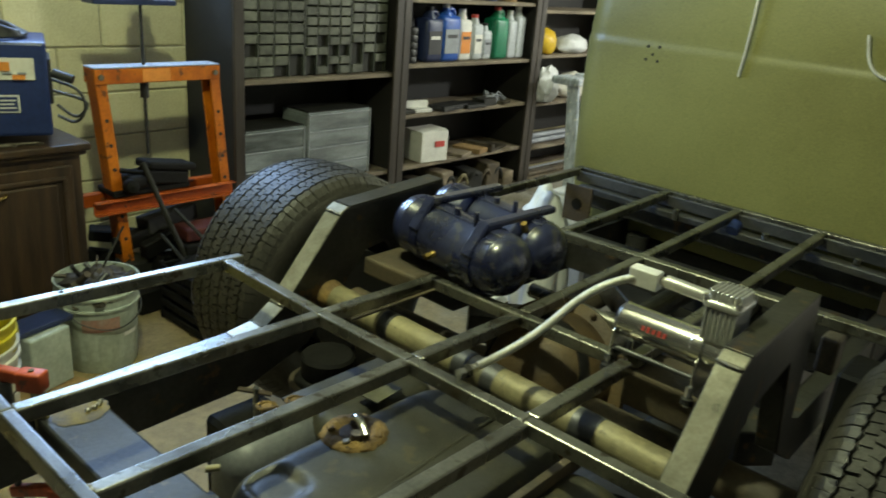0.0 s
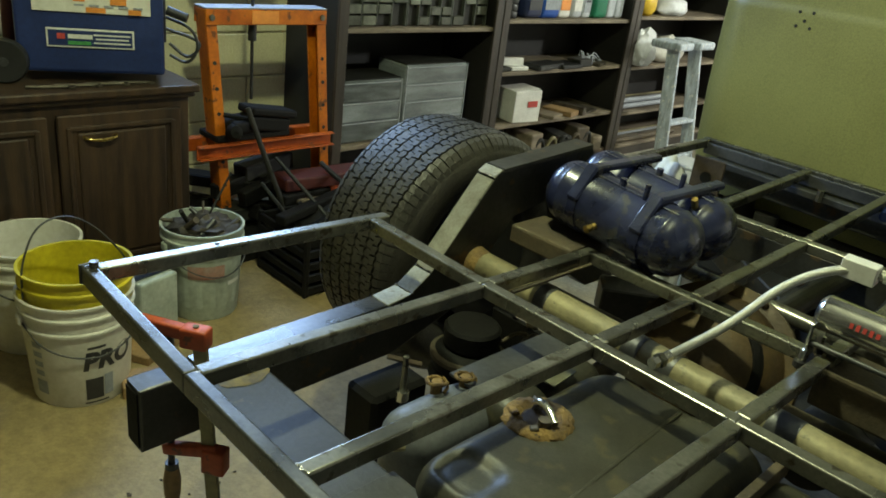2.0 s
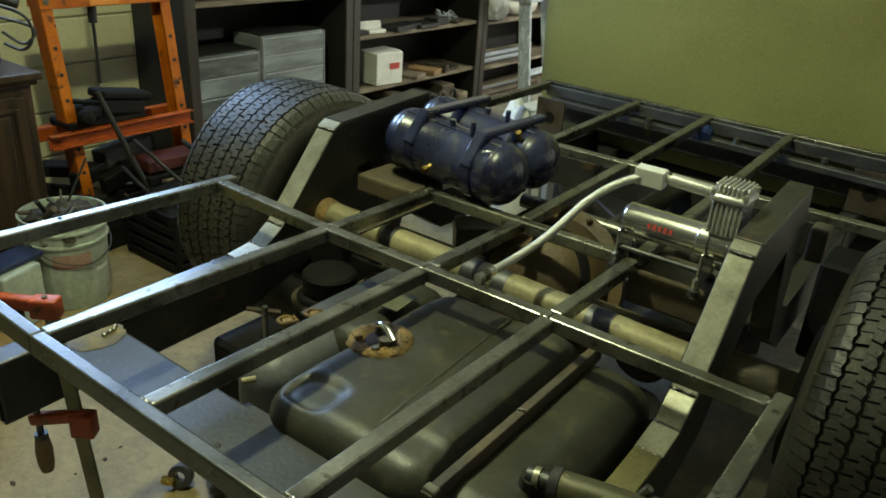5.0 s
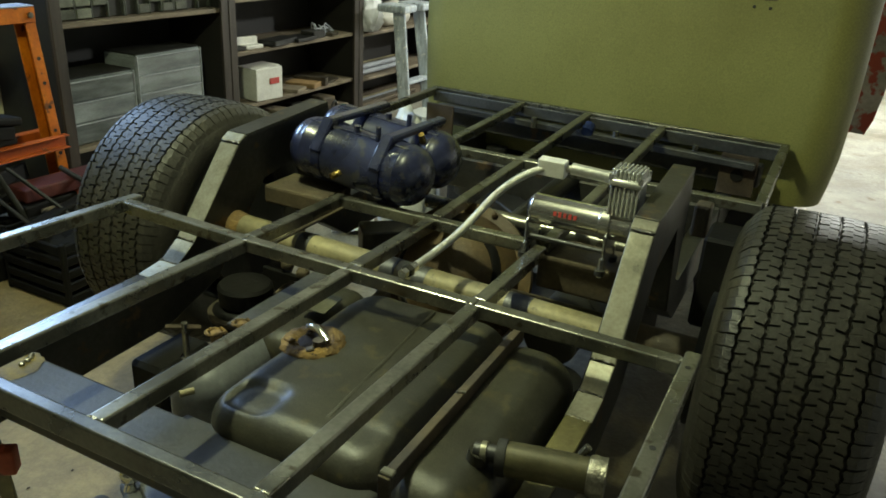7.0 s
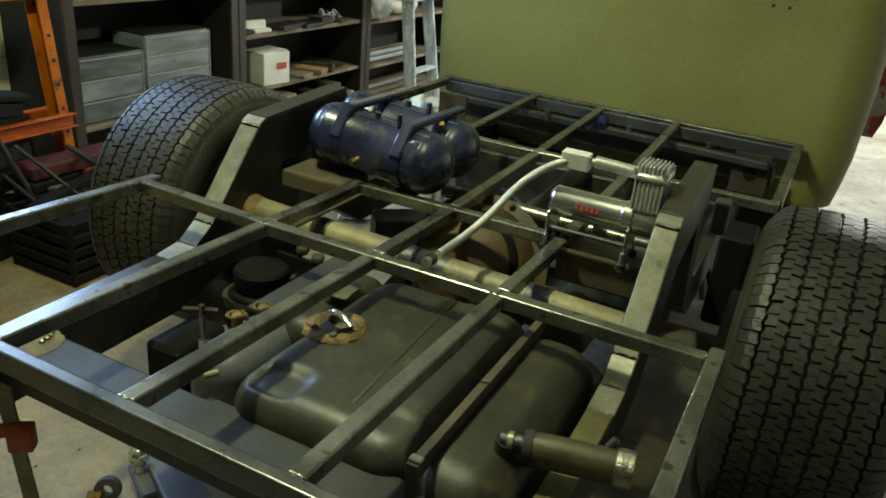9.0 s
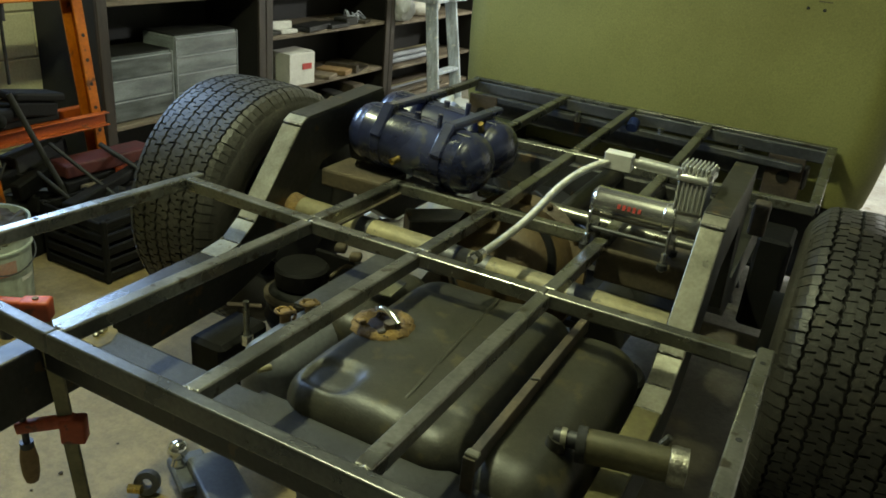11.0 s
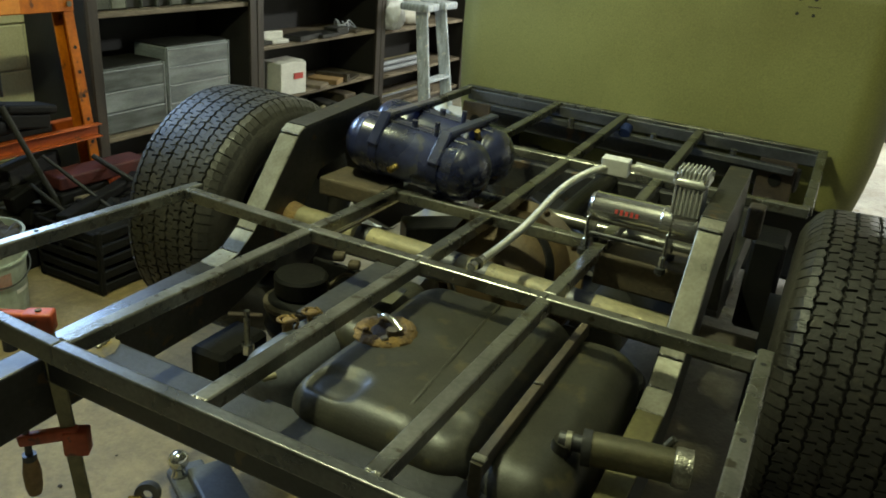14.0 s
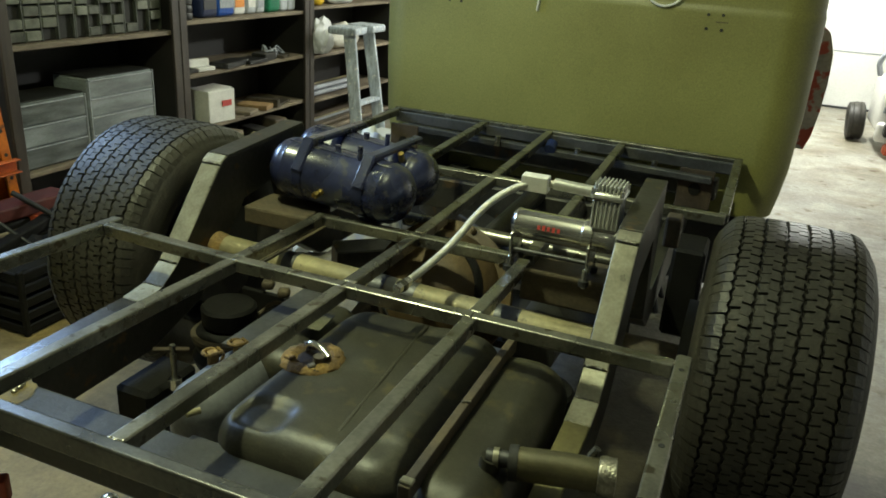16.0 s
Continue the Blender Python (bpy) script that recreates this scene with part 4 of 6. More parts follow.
# ---- bar clamp on the rear of the rail ----
cl = thing("bar_clamp", (-0.365, -0.555, 0.6), "red bar clamp with wooden handle gripping the rail", "clamp")
turn = Matrix.Rotation(math.atan2(0.058, 0.08), 4, "Z")
part("bar", box((-0.386, -0.528, 0.47), (0.024, 0.009, 0.50), 0.001, turn @ Matrix.Rotation(-0.07, 4, "Y")), AXLE, cl, "dull steel bar")
part("upper_jaw", box((-0.446, -0.568, 0.733), (0.12, 0.020, 0.024), 0.004, turn @ Matrix.Rotation(0.06, 4, "Y"), seg=2), RED, cl, "red cast jaw", 50)
part("upper_jaw_head", box((-0.408, -0.541, 0.727), (0.046, 0.030, 0.036), 0.004, turn, seg=2), RED, cl, "", 50)
part("jaw_rivet", rod((-0.408, -0.541, 0.743), (-0.408, -0.541, 0.7475), 0.005, seg=12), RUSTY_STEEL, cl)
lj = part("lower_jaw", box((-0.412, -0.552, 0.505), (0.10, 0.018, 0.022), 0.004, turn @ Matrix.Rotation(-0.16, 4, "Y"), seg=2), RED, cl, "red sliding jaw", 50)
part("jaw_slider", box((-0.377, -0.524, 0.492), (0.042, 0.030, 0.048), 0.004, turn, seg=2), RED, lj, "", 50)
part("jaw_pad", rod((-0.446, -0.572, 0.676), (-0.446, -0.572, 0.722), 0.011, seg=14), STEEL_DARK, cl)
part("screw", rod((-0.443, -0.572, 0.455), (-0.443, -0.572, 0.535), 0.006), STEEL_DARK, lj)
part("ferrule", rod((-0.443, -0.572, 0.452), (-0.443, -0.572, 0.466), 0.0115, seg=16), STEEL_DARK, lj)
part("handle", lathe([(0.0, 0.0), (0.011, 0.003), (0.0145, 0.02), (0.0155, 0.05), (0.012, 0.075), (0.009, 0.08), (0.0, 0.08)], Matrix.Translation((-0.443, -0.572, 0.378)), 20), WOOD, cl, "turned wooden handle", 50)

# ---- cab ----
cab = thing("truck_cab", (0.06, 2.1, 0.6), "olive painted vintage truck cab seen from behind", "truck cab")


def skew(x):
    """How far the cab's back stands behind its east corner at x."""
    return 0.085 * (0.655 - x)


def cab_shell():
    bm = bmesh.new()
    levels = [(0.585, 0.71, 0.03), (0.592, 0.732, 0.012), (0.66, 0.744, 0.008), (0.75, 0.756, 0.003), (0.95, 0.764, 0.0), (1.15, 0.765, 0.0), (1.235, 0.7645, 0.0), (1.25, 0.764, 0.0), (1.258, 0.7615, 0.0028), (1.27, 0.7595, 0.0042), (1.285, 0.760, 0.003), (1.7, 0.728, 0.02), (1.95, 0.66, 0.12), (2.05, 0.5, 0.3)]
    rings = []
    for z, w, inset in levels:
        r, y0, y1, ring = 0.13, 1.452 + inset, 2.75 - inset, []
        v = w + 0.05
        for cx, cy, a0 in ((w - r, y1 - r, 0), (-v + r, y1 - r, 90), (-v + r, y0 + r, 180), (w - r, y0 + r, 270)):
            for k in range(9):
                a = radians(a0 + 90 * k / 8)
                x = 0.06 + cx + r * math.cos(a)
                ring.append(bm.verts.new((x, cy + r * math.sin(a) + skew(x), z)))
        rings.append(ring)
    n = len(rings[0])
    for a, b in zip(rings, rings[1:]):
        for k in range(n):
            bm.faces.new((a[k], a[(k + 1) % n], b[(k + 1) % n], b[k]))
    bm.faces.new(rings[0]), bm.faces.new(rings[-1])
    return bm


shell = part("shell", cab_shell(), OLIVE, cab, "", 50)
part("sill_flange", box((0.06, 1.545, 0.588), (1.2, 0.05, 0.012), 0.003, Matrix.Rotation(-0.085, 4, "Z")), OLIVE, cab)
for xx, zz in ((0.477, 1.235), (0.522, 1.237), (0.477, 1.192), (0.524, 1.191), (-0.444, 1.247), (-0.399, 1.249), (-0.422, 1.222), (-0.446, 1.203), (-0.399, 1.202)):
    part("hole", rod((xx, 1.4495 + skew(xx), zz), (xx, 1.4535 + skew(xx), zz), 0.0052, seg=14), DARK, cab, "small drilled hole")
part("scratch", box((0.527, 1.4518 + skew(0.527), 1.215), (0.05, 0.002, 0.003)), RUSTY_STEEL, cab, "thin scratch")
part("cord", sweep([(-0.085, 1.447 + skew(-0.08), 1.5), (-0.09, 1.444 + skew(-0.08), 1.30), (-0.10, 1.444 + skew(-0.1), 1.195)], 0.0042, 8, None, 1), PAIL, cab, "frayed white cord end")
part("cord_loop", sweep([(x, y + skew(x), z) for x, y, z in ((0.25, 1.446, 1.36), (0.27, 1.443, 1.275), (0.33, 1.442, 1.242), (0.39, 1.443, 1.27), (0.41, 1.446, 1.36))], 0.004, 8, None, 2), PAIL, cab, "hanging white cord")
bm = bmesh.new()
FEND = [(0.78, 0.575), (0.92, 0.572), (0.942, 0.64), (0.956, 0.76), (0.962, 0.90), (0.955, 1.03), (0.925, 1.12), (0.86, 1.17), (0.78, 1.18)]
rings = []
for k in range(9):
    q = k / 8
    swell = 1.0 - 0.35 * (2 * q - 0.5) ** 2 * (q > 0.25)
    rings.append([bm.verts.new((0.78 + (x - 0.78) * swell, 2.86 + 0.9 * q, z)) for x, z in FEND])
for ra, rb in zip(rings, rings[1:]):
    for k in range(len(FEND) - 1):
        bm.faces.new((ra[k], ra[k + 1], rb[k + 1], rb[k]))
bm.faces.new(rings[0]), bm.faces.new(rings[-1])
part("front_fender", bm, FENDER, cab, "faded red and grey front fender", 40)
for xx in (-0.35, 0.45):
    part("cab_mount", rod((xx, 1.52, 0.50), (xx, 1.52, 0.592), 0.04, seg=20), DARK, chassis)
# Unseen block added under the cab to stop the front lamp's light.
part("under_cab_block", box((0.06, 2.15, 0.43), (1.30, 1.15, 0.30), 0.02), DARK, cab, "grimy black block added under the cab")
# Unseen braces, pipe, drum and sheet, added to cover brightly lit floor.
for sx in (-1, 1):
    a, b = Vector((0.03 - sx * 0.42, 0.62, 0.50)), Vector((0.03 + sx * 0.42, 1.34, 0.50))
    part("cover_brace", box((a + b) / 2, ((b - a).length, 0.10, 0.09), 0.004, Matrix.Rotation(math.atan2(b.y - a.y, b.x - a.x), 4, "Z")), RAIL, chassis)
part("cover_pipe", sweep([(-0.30, 1.4, 0.44), (-0.30, 0.75, 0.42), (-0.24, 0.55, 0.40), (-0.24, 0.25, 0.38)], 0.027, 16, None, 2), RUSTY_STEEL, chassis, "rusty pipe added to cover the floor", 60)
part("cover_drum", rod((0.24, 0.55, 0.40), (0.26, 1.1, 0.42), 0.075, seg=28), DARK, chassis, "grimy drum added to cover the floor", 40)
part("cover_sheet", box((0.02, 0.72, 0.40), (0.36, 0.34, 0.03), 0.006), DARK, chassis, "grimy steel sheet added to cover the floor")

# ---- supports under the chassis ----


def lumpy0(c, s):
    """A heap with an uneven top."""
    bm = bmesh.new()
    bmesh.ops.create_icosphere(bm, subdivisions=4, radius=1)
    for v in bm.verts:
        k = 1 + 0.35 * noise.noise(v.co * 4) + 0.2 * noise.noise(v.co * 11)
        v.co = Vector((v.co.x * s[0], v.co.y * s[1], v.co.z * s[2] * k)) + Vector(c)
    return bm



def jack_stand(x, y, top):
    s = thing("jack_stand", (x, y, 0), "black steel jack stand under the truck", "jack stand", "jack stands")
    for sx in (-1, 1):
        for sy in (-1, 1):
            part("leg", rod((x + sx * 0.09, y + sy * 0.09, 0), (x + sx * 0.025, y + sy * 0.025, top - 0.06), 0.012, seg=8), BLACK, s)
    part("post", rod((x, y, 0.12), (x, y, top - 0.012), 0.018, seg=14), STEEL_DARK, s)
    part("saddle", box((x, y, top - 0.008), (0.09, 0.06, 0.016), 0.004), BLACK, s)


for xx, yy, zz in ((-0.44, 2.78, 0.505), (0.503, 2.78, 0.505), (-0.30, 1.95, 0.28), (0.36, 1.95, 0.28)):
    jack_stand(xx, yy, zz)

# ---- painted blocks of the west wall, where it stays open to view ----
bm0 = bmesh.new()
box((0, 0, 0), (0.012, 0.392, 0.192), 0.004, bm=bm0)
block_mesh = bpy.data.meshes.new("block")
bm0.to_mesh(block_mesh)
bm0.free()
block_mesh.materials.append(WALLP)
for row in range(8):
    for k in range(6):
        b = new("block", block_mesh)
        b.location = (WX + random.uniform(0.0, 0.0015), -0.95 + 0.4 * k + (0.2 if row % 2 else 0.0), 0.1 + 0.2 * row)
        b.parent = wall_w

# ---- dark cabinet ----
CX, CE, CT = -2.03, 0.262, 0.729
cabinet = thing("cabinet", (-2.3, -0.45, 0), "dark walnut cabinet with panelled doors and brass pulls", "cabinet")
part("carcass", box((-2.325, -0.44, 0.375), (0.57, 1.42, 0.65), 0.004), WOOD_DARK, cabinet)
part("top", box((-2.31, -0.44, CT - 0.014), (0.61, 1.48, 0.028), 0.006, seg=2), WOOD_DARK, cabinet, "worn dark wood top")
part("top_moulding", box((-2.32, -0.44, CT - 0.038), (0.60, 1.455, 0.018), 0.006, seg=2), WOOD_DARK, cabinet)
part("plinth", box((-2.33, -0.46, 0.025), (0.53, 1.36, 0.05)), WOOD_DARK, cabinet)
for k in range(3):
    y1 = 0.225 - 0.46 * k
    yc = y1 - 0.215
    d = part("door", box((CX + 0.011, yc, 0.36), (0.02, 0.43, 0.58), 0.004), WOOD_DARK, cabinet)
    part("panel", box((CX + 0.023, yc, 0.36), (0.012, 0.31, 0.46), 0.008, seg=2), WOOD_DARK, d)
    for c, s in (((yc, 0.605), (0.36, 0.018)), ((yc, 0.115), (0.36, 0.018)), ((yc - 0.18, 0.36), (0.018, 0.50)), ((yc + 0.18, 0.36), (0.018, 0.50))):
        part("moulding", box((CX + 0.024, *c), (0.010, *s), 0.004, seg=2), WOOD_DARK, d)
    part("handle", sweep([(CX + 0.022, yc - 0.135, 0.576), (CX + 0.045, yc - 0.128, 0.570), (CX + 0.05, yc - 0.08, 0.565), (CX + 0.045, yc - 0.032, 0.570), (CX + 0.022, yc - 0.025, 0.576)], 0.006, 10, None, 2), BRASS, d, "bright brass pull", 60)

# ---- welder on the cabinet ----
wd = thing("welder", (-2.25, -0.05, CT), "navy blue welding machine with printed panels on the cabinet", "welder")
tilt = Matrix.Rotation(radians(2.5), 4, "Z")
case = part("case", box((-2.24, -0.045, 0.93), (0.34, 0.46, 0.33), 0.012, tilt, seg=2), NAVY, wd)
fx = -2.066


def front(y):
    """The turned front of the case at y, a little proud."""
    return fx + 0.0058 - (y + 0.04) * math.tan(radians(2.5))


part("lower_panel", box((fx, -0.04, 0.882), (0.006, 0.27, 0.062), 0.001, tilt), LABEL_W, case, "white bordered specification plate")
part("plate_ground", box((fx + 0.003, -0.04, 0.882), (0.004, 0.258, 0.05), 0.0, tilt), NAVY, case)
part("red_mark", box((front(-0.13), -0.13, 0.888), (0.003, 0.024, 0.018), 0.0, tilt), LABEL_R, case)
part("white_mark", box((front(-0.072), -0.072, 0.888), (0.003, 0.075, 0.014), 0.0, tilt), LABEL_W, case)
part("green_mark", box((front(-0.075), -0.075, 0.867), (0.003, 0.07, 0.012), 0.0, tilt), LABEL_GR, case)
for k in range(3):
    part("text_bar", box((front(0.026), 0.026, 0.895 - 0.013 * k), (0.003, 0.115 - 0.012 * (k % 2), 0.005), 0.0, tilt), LABEL_W, case)
part("upper_panel", box((fx, -0.03, 1.003), (0.006, 0.36, 0.075), 0.001, tilt), PAIL, case, "white and orange instruction panel")
for yy, zz, w in ((-0.17, 1.016, 0.05), (-0.07, 1.016, 0.036), (0.05, 1.012, 0.05), (-0.02, 0.976, 0.06), (0.10, 0.976, 0.04)):
    part("orange_box", box((fx + 0.0035, yy, zz), (0.004, w, 0.016 if zz < 0.99 else 0.03), 0.0, tilt), LABEL_O, case)
for k in range(7):
    part("text_bar", box((fx + 0.0035, -0.16 + 0.045 * k, 0.99), (0.004, 0.03, 0.006), 0.0, tilt), LABEL_G, case)
part("vent", box((-2.24, 0.19, 0.95), (0.2, 0.012, 0.16), 0.003, tilt), BLACK, case)
part("torch_grip", rod((-2.12, 0.205, 0.985), (-2.10, 0.27, 0.965), 0.016), BLACK, wd, "", 40)
for k in (0, 2):
    part("cable", sweep([(-2.13, 0.2, 0.96 - 0.02 * k), (-2.11, 0.29 + 0.01 * k, 0.93 - 0.02 * k), (-2.10, 0.31, 0.86), (-2.11, 0.27, 0.80 + 0.01 * k), (-2.13, 0.21, 0.83 + 0.02 * k)], 0.0055, 8, None, 3), BLACK, wd)
for k in range(5):
    part("coiled_cable", sweep([(-2.3, -0.2 + 0.03 * k, 1.105 + 0.008 * k), (-2.15, -0.22 + 0.02 * k, 1.115 + 0.01 * k), (-2.11, 0.02, 1.105 + 0.012 * k), (-2.15, 0.13, 1.11), (-2.3, 0.12 - 0.02 * k, 1.11 + 0.01 * k), (-2.33, -0.1, 1.12)], 0.009, 8, None, 3), BLACK, wd)
part("red_grip", rod((-2.22, -0.30, 0.80), (-2.20, -0.29, 1.05), 0.028, seg=14), DULL_RED, wd, "", 40)
wh = part("transport_wheel", lathe([(0.0, -0.016), (0.03, -0.018), (0.045, -0.01), (0.066, -0.022), (0.072, -0.012), (0.072, 0.012), (0.066, 0.022), (0.0, 0.02)], Matrix.Translation((-2.04, -0.30, CT + 0.072)) @ Matrix.Rotation(radians(90), 4, "Y"), 32), BLACK, wd, "black plastic wheel", 40)
part("cap", rod((-2.025, -0.30, CT + 0.072), (-2.012, -0.30, CT + 0.072), 0.014, seg=14), STEEL_DARK, wh)
wd.location = (-2.27, 0.02, CT)
wd.rotation_euler = (0, 0, radians(-24))
bx = thing("cardboard_box", (-2.2, -0.62, CT), "brown cardboard carton on the cabinet", "carton")
part("carton", box((-2.2, -0.66, CT + 0.18), (0.25, 0.22, 0.36), 0.003), WOOD, bx)
part("flap", box((-2.2, -0.55, CT + 0.35), (0.22, 0.012, 0.12), 0.002, Matrix.Rotation(0.3, 4, "X")), WOOD, bx)
for k in range(4):
    w = thing("wrench", (-2.06, -0.2 + 0.07 * k, CT), "greasy steel wrench lying on the cabinet", "wrench", "tools on the cabinet")
    y = -0.27 + 0.09 * k
    part("shaft", rod((-2.08, y, CT + 0.007), (-2.055, y + 0.13, CT + 0.007), 0.006, seg=8), TOOL, w)
    part("jaw", lathe([(0.006, 0), (0.014, 0), (0.014, 0.008), (0.006, 0.008)], Matrix.Translation((-2.055, y + 0.135, CT + 0.002)), 12), TOOL, w)

# ---- orange shop press ----
press = thing("shop_press", (-2.1, 0.63, 0), "orange steel shop press with perforated posts", "press")
PX = -2.12


def racked(bm):
    """Leans an upright sideways: the press stands a little out of plumb."""
    for v in bm.verts:
        v.co.y += 0.09 * (0.96 - v.co.z)
    return bm


for y0 in (0.378, 0.876):
    for dx in (0.0, -0.07):
        part("post", racked(box((PX + dx, y0 + 0.0225, 0.49), (0.008, 0.045, 0.98), 0.002)), ORANGE, press)
    part("post_web", racked(box((PX - 0.035, y0 + (0.003 if y0 < 0.5 else 0.042), 0.49), (0.061, 0.006, 0.976), 0.001)), ORANGE, press)
    for k in range(8):
        part("pin_hole", racked(rod((PX + 0.002, y0 + 0.0225, 0.08 + 0.1 * k), (PX + 0.0055, y0 + 0.0225, 0.08 + 0.1 * k), 0.008, seg=14)), DARK, press)
    part("foot", box((PX - 0.04, y0 + 0.1095, 0.012), (0.40, 0.07, 0.024), 0.004), ORANGE, press)
for dx in (0.008, -0.078):
    part("head_beam", box((PX + dx, 0.6495, 0.951), (0.007, 0.545, 0.058), 0.002), ORANGE, press)
part("head_top", box((PX - 0.035, 0.6495, 0.984), (0.094, 0.545, 0.006), 0.002), LABEL_G, press, "worn grey upper flange")
part("faded_plate", box((PX + 0.0125, 0.63, 0.951), (0.002, 0.12, 0.05), 0.0005), LABEL_O, press, "faded orange plate")
for yy in (0.40, 0.898):
    part("bolt", rod((PX + 0.010, yy, 0.951), (PX + 0.020, yy, 0.951), 0.012, seg=6), STEEL, press, "steel hexagon bolt")
for dx in (0.02, -0.09):
    b = part("table_beam", box((PX + dx, 0.65, 0.436), (0.006, 0.64, 0.052), 0.002), ORANGE_DARK, press)
    for dz in (-0.029, 0.021):
        part("table_flange", box((PX + dx + (0.016 if dx > 0 else -0.016), 0.65, 0.44 + dz), (0.034, 0.64, 0.006), 0.002), ORANGE_DARK, press)
part("jack_rod", rod((PX - 0.035, 0.60, 0.62), (PX - 0.035, 0.60, 1.22), 0.0065, seg=14), BLACK, press, "black jack rod", 40)
part("ram", rod((PX - 0.035, 0.60, 0.855), (PX - 0.035, 0.60, 0.93), 0.017, seg=20), BLACK, press, "", 40)
part("bottle_jack", box((PX - 0.035, 0.56, 1.23), (0.10, 0.34, 0.02), 0.004), JUG_NAVY, press, "blue grey jack plate")
part("jack_body", lathe([(0.0, 0.0), (0.05, 0.0), (0.05, 0.09), (0.035, 0.10), (0.035, 0.15), (0.0, 0.15)], Matrix.Translation((PX - 0.035, 0.6, 1.24)), 28), STEEL_DARK, press, "", 40)
vise = thing("press_block", (PX, 0.60, 0.48), "heap of greasy black press blocks and vise", "press block")
part("vise_body", box((PX - 0.03, 0.56, 0.522), (0.13, 0.20, 0.062), 0.022, Matrix.Rotation(0.2, 4, "Z"), seg=3), SOOT_SHADE, vise, "", 50)
part("vise_jaw", box((PX - 0.01, 0.665, 0.572), (0.11, 0.23, 0.034), 0.010, Matrix.Rotation(0.10, 4, "Z") @ Matrix.Rotation(-0.17, 4, "X"), seg=2), SOOT_SHADE, vise)
part("vise_slide", box((PX - 0.01, 0.65, 0.525), (0.09, 0.20, 0.06), 0.010, Matrix.Rotation(0.10, 4, "Z") @ Matrix.Rotation(-0.17, 4, "X"), seg=2), SOOT_SHADE, vise)
part("vise_knob", lathe([(0.0, 0.0), (0.03, 0.005), (0.036, 0.02), (0.026, 0.045), (0.0, 0.05)], Matrix.Translation((PX + 0.03, 0.475, 0.505)) @ Matrix.Rotation(radians(70), 4, "Y"), 24), SOOT_SHADE, vise, "", 50)
part("vise_screw", rod((PX + 0.0, 0.455, 0.575), (PX + 0.02, 0.55, 0.555), 0.010, seg=12), SOOT_SHADE, vise)
part("vise_base", box((PX - 0.05, 0.585, 0.479), (0.15, 0.34, 0.026), 0.005), SOOT_SHADE, vise)
lever = whole("lever_bar", sweep([(-1.88, 0.70, 0.0), (-1.95, 0.60, 0.30), (-2.03, 0.51, 0.62)], 0.011, 12, None, 1), DARK, "black steel lever bar leaning on the press", "lever", smooth=60)

# scrap stacked on the floor round the press
crate = thing("plastic_crate", (-1.72, 0.76, 0), "black ribbed plastic crate full of scrap on the floor", "crate")
for xx, ln in ((-1.56, 0.0), (-1.88, 0.0)):
    for k in range(5):
        part("slat", box((xx, 0.76, 0.025 + 0.05 * k), (0.014, 0.56, 0.034), 0.004), SOOT_SHADE, crate)
    for yy in (0.49, 0.67, 0.85, 1.03):
        part("rib", box((xx, yy, 0.125), (0.02, 0.022, 0.25), 0.004), SOOT_SHADE, crate)
for yy in (0.485, 1.035):
    for k in range(5):
        part("slat", box((-1.72, yy, 0.025 + 0.05 * k), (0.31, 0.014, 0.034), 0.004), SOOT_SHADE, crate)
part("base", box((-1.72, 0.76, 0.01), (0.31, 0.54, 0.02)), SOOT_SHADE, crate)
whole("crate_scrap", lumpy0((-1.72, 0.76, 0.17), (0.15, 0.27, 0.09)), SOOT_SHADE, "greasy scrap heaped in the crate", "scrap", kind="stuff", smooth=30)
scrap_specs = [((-2.02, 0.66, 0.05), (0.12, 0.5, 0.10), 0.1, SOOT_SHADE), ((-1.80, 0.72, 0.27), (0.05, 0.55, 0.04), 0.35, SOOT_SHADE),
               ((-1.99, 0.84, 0.24), (0.12, 0.44, 0.06), 0.05, SOOT_SHADE), ((-1.98, 0.85, 0.305), (0.12, 0.42, 0.055), -0.06, DULL_RED), ((-1.905, 0.83, 0.235), (0.02, 0.30, 0.03), -0.05, SHELF_EDGE), ((-1.84, 0.90, 0.22), (0.06, 0.34, 0.04), -0.4, SOOT_SHADE)]
for c, s, a, mt in scrap_specs:
    whole("scrap_steel", box(c, s, 0.008, Matrix.Rotation(a, 4, "Z"), seg=2), mt, "dark offcut of steel stacked beside the press", "scrap", "scrap pile")
for k in range(16):
    c = (-2.23 + 0.13 * (k % 3) / 2 + random.uniform(-0.03, 0.03), 0.50 + 0.075 * (k % 6) + random.uniform(-0.03, 0.03), 0.03 + 0.055 * (k // 3))
    whole("scrap_steel", box(c, (random.uniform(0.05, 0.12), random.uniform(0.16, 0.34), random.uniform(0.05, 0.08)), 0.006, Matrix.Rotation(random.uniform(-0.6, 0.6), 4, "Z") @ Matrix.Rotation(random.uniform(-0.25, 0.25), 4, "X")), (SOOT_SHADE, SOOT_SHADE, SOOT_SHADE, DARK)[k % 4], "dark offcut of steel stacked beside the press", "scrap", "scrap pile")
whole("crate_lid", box((-1.97, 0.98, 0.12), (0.16, 0.34, 0.24), 0.02, Matrix.Rotation(0.2, 4, "Z"), seg=2), SOOT_SHADE, "grimy black box among the scrap", "box")
whole("red_tool_box", box((-1.985, 0.985, 0.265), (0.13, 0.26, 0.05), 0.008, Matrix.Rotation(0.2, 4, "Z") @ Matrix.Rotation(0.08, 4, "X"), seg=2), RED, "flat bright red tool box on the scrap", "tool box")
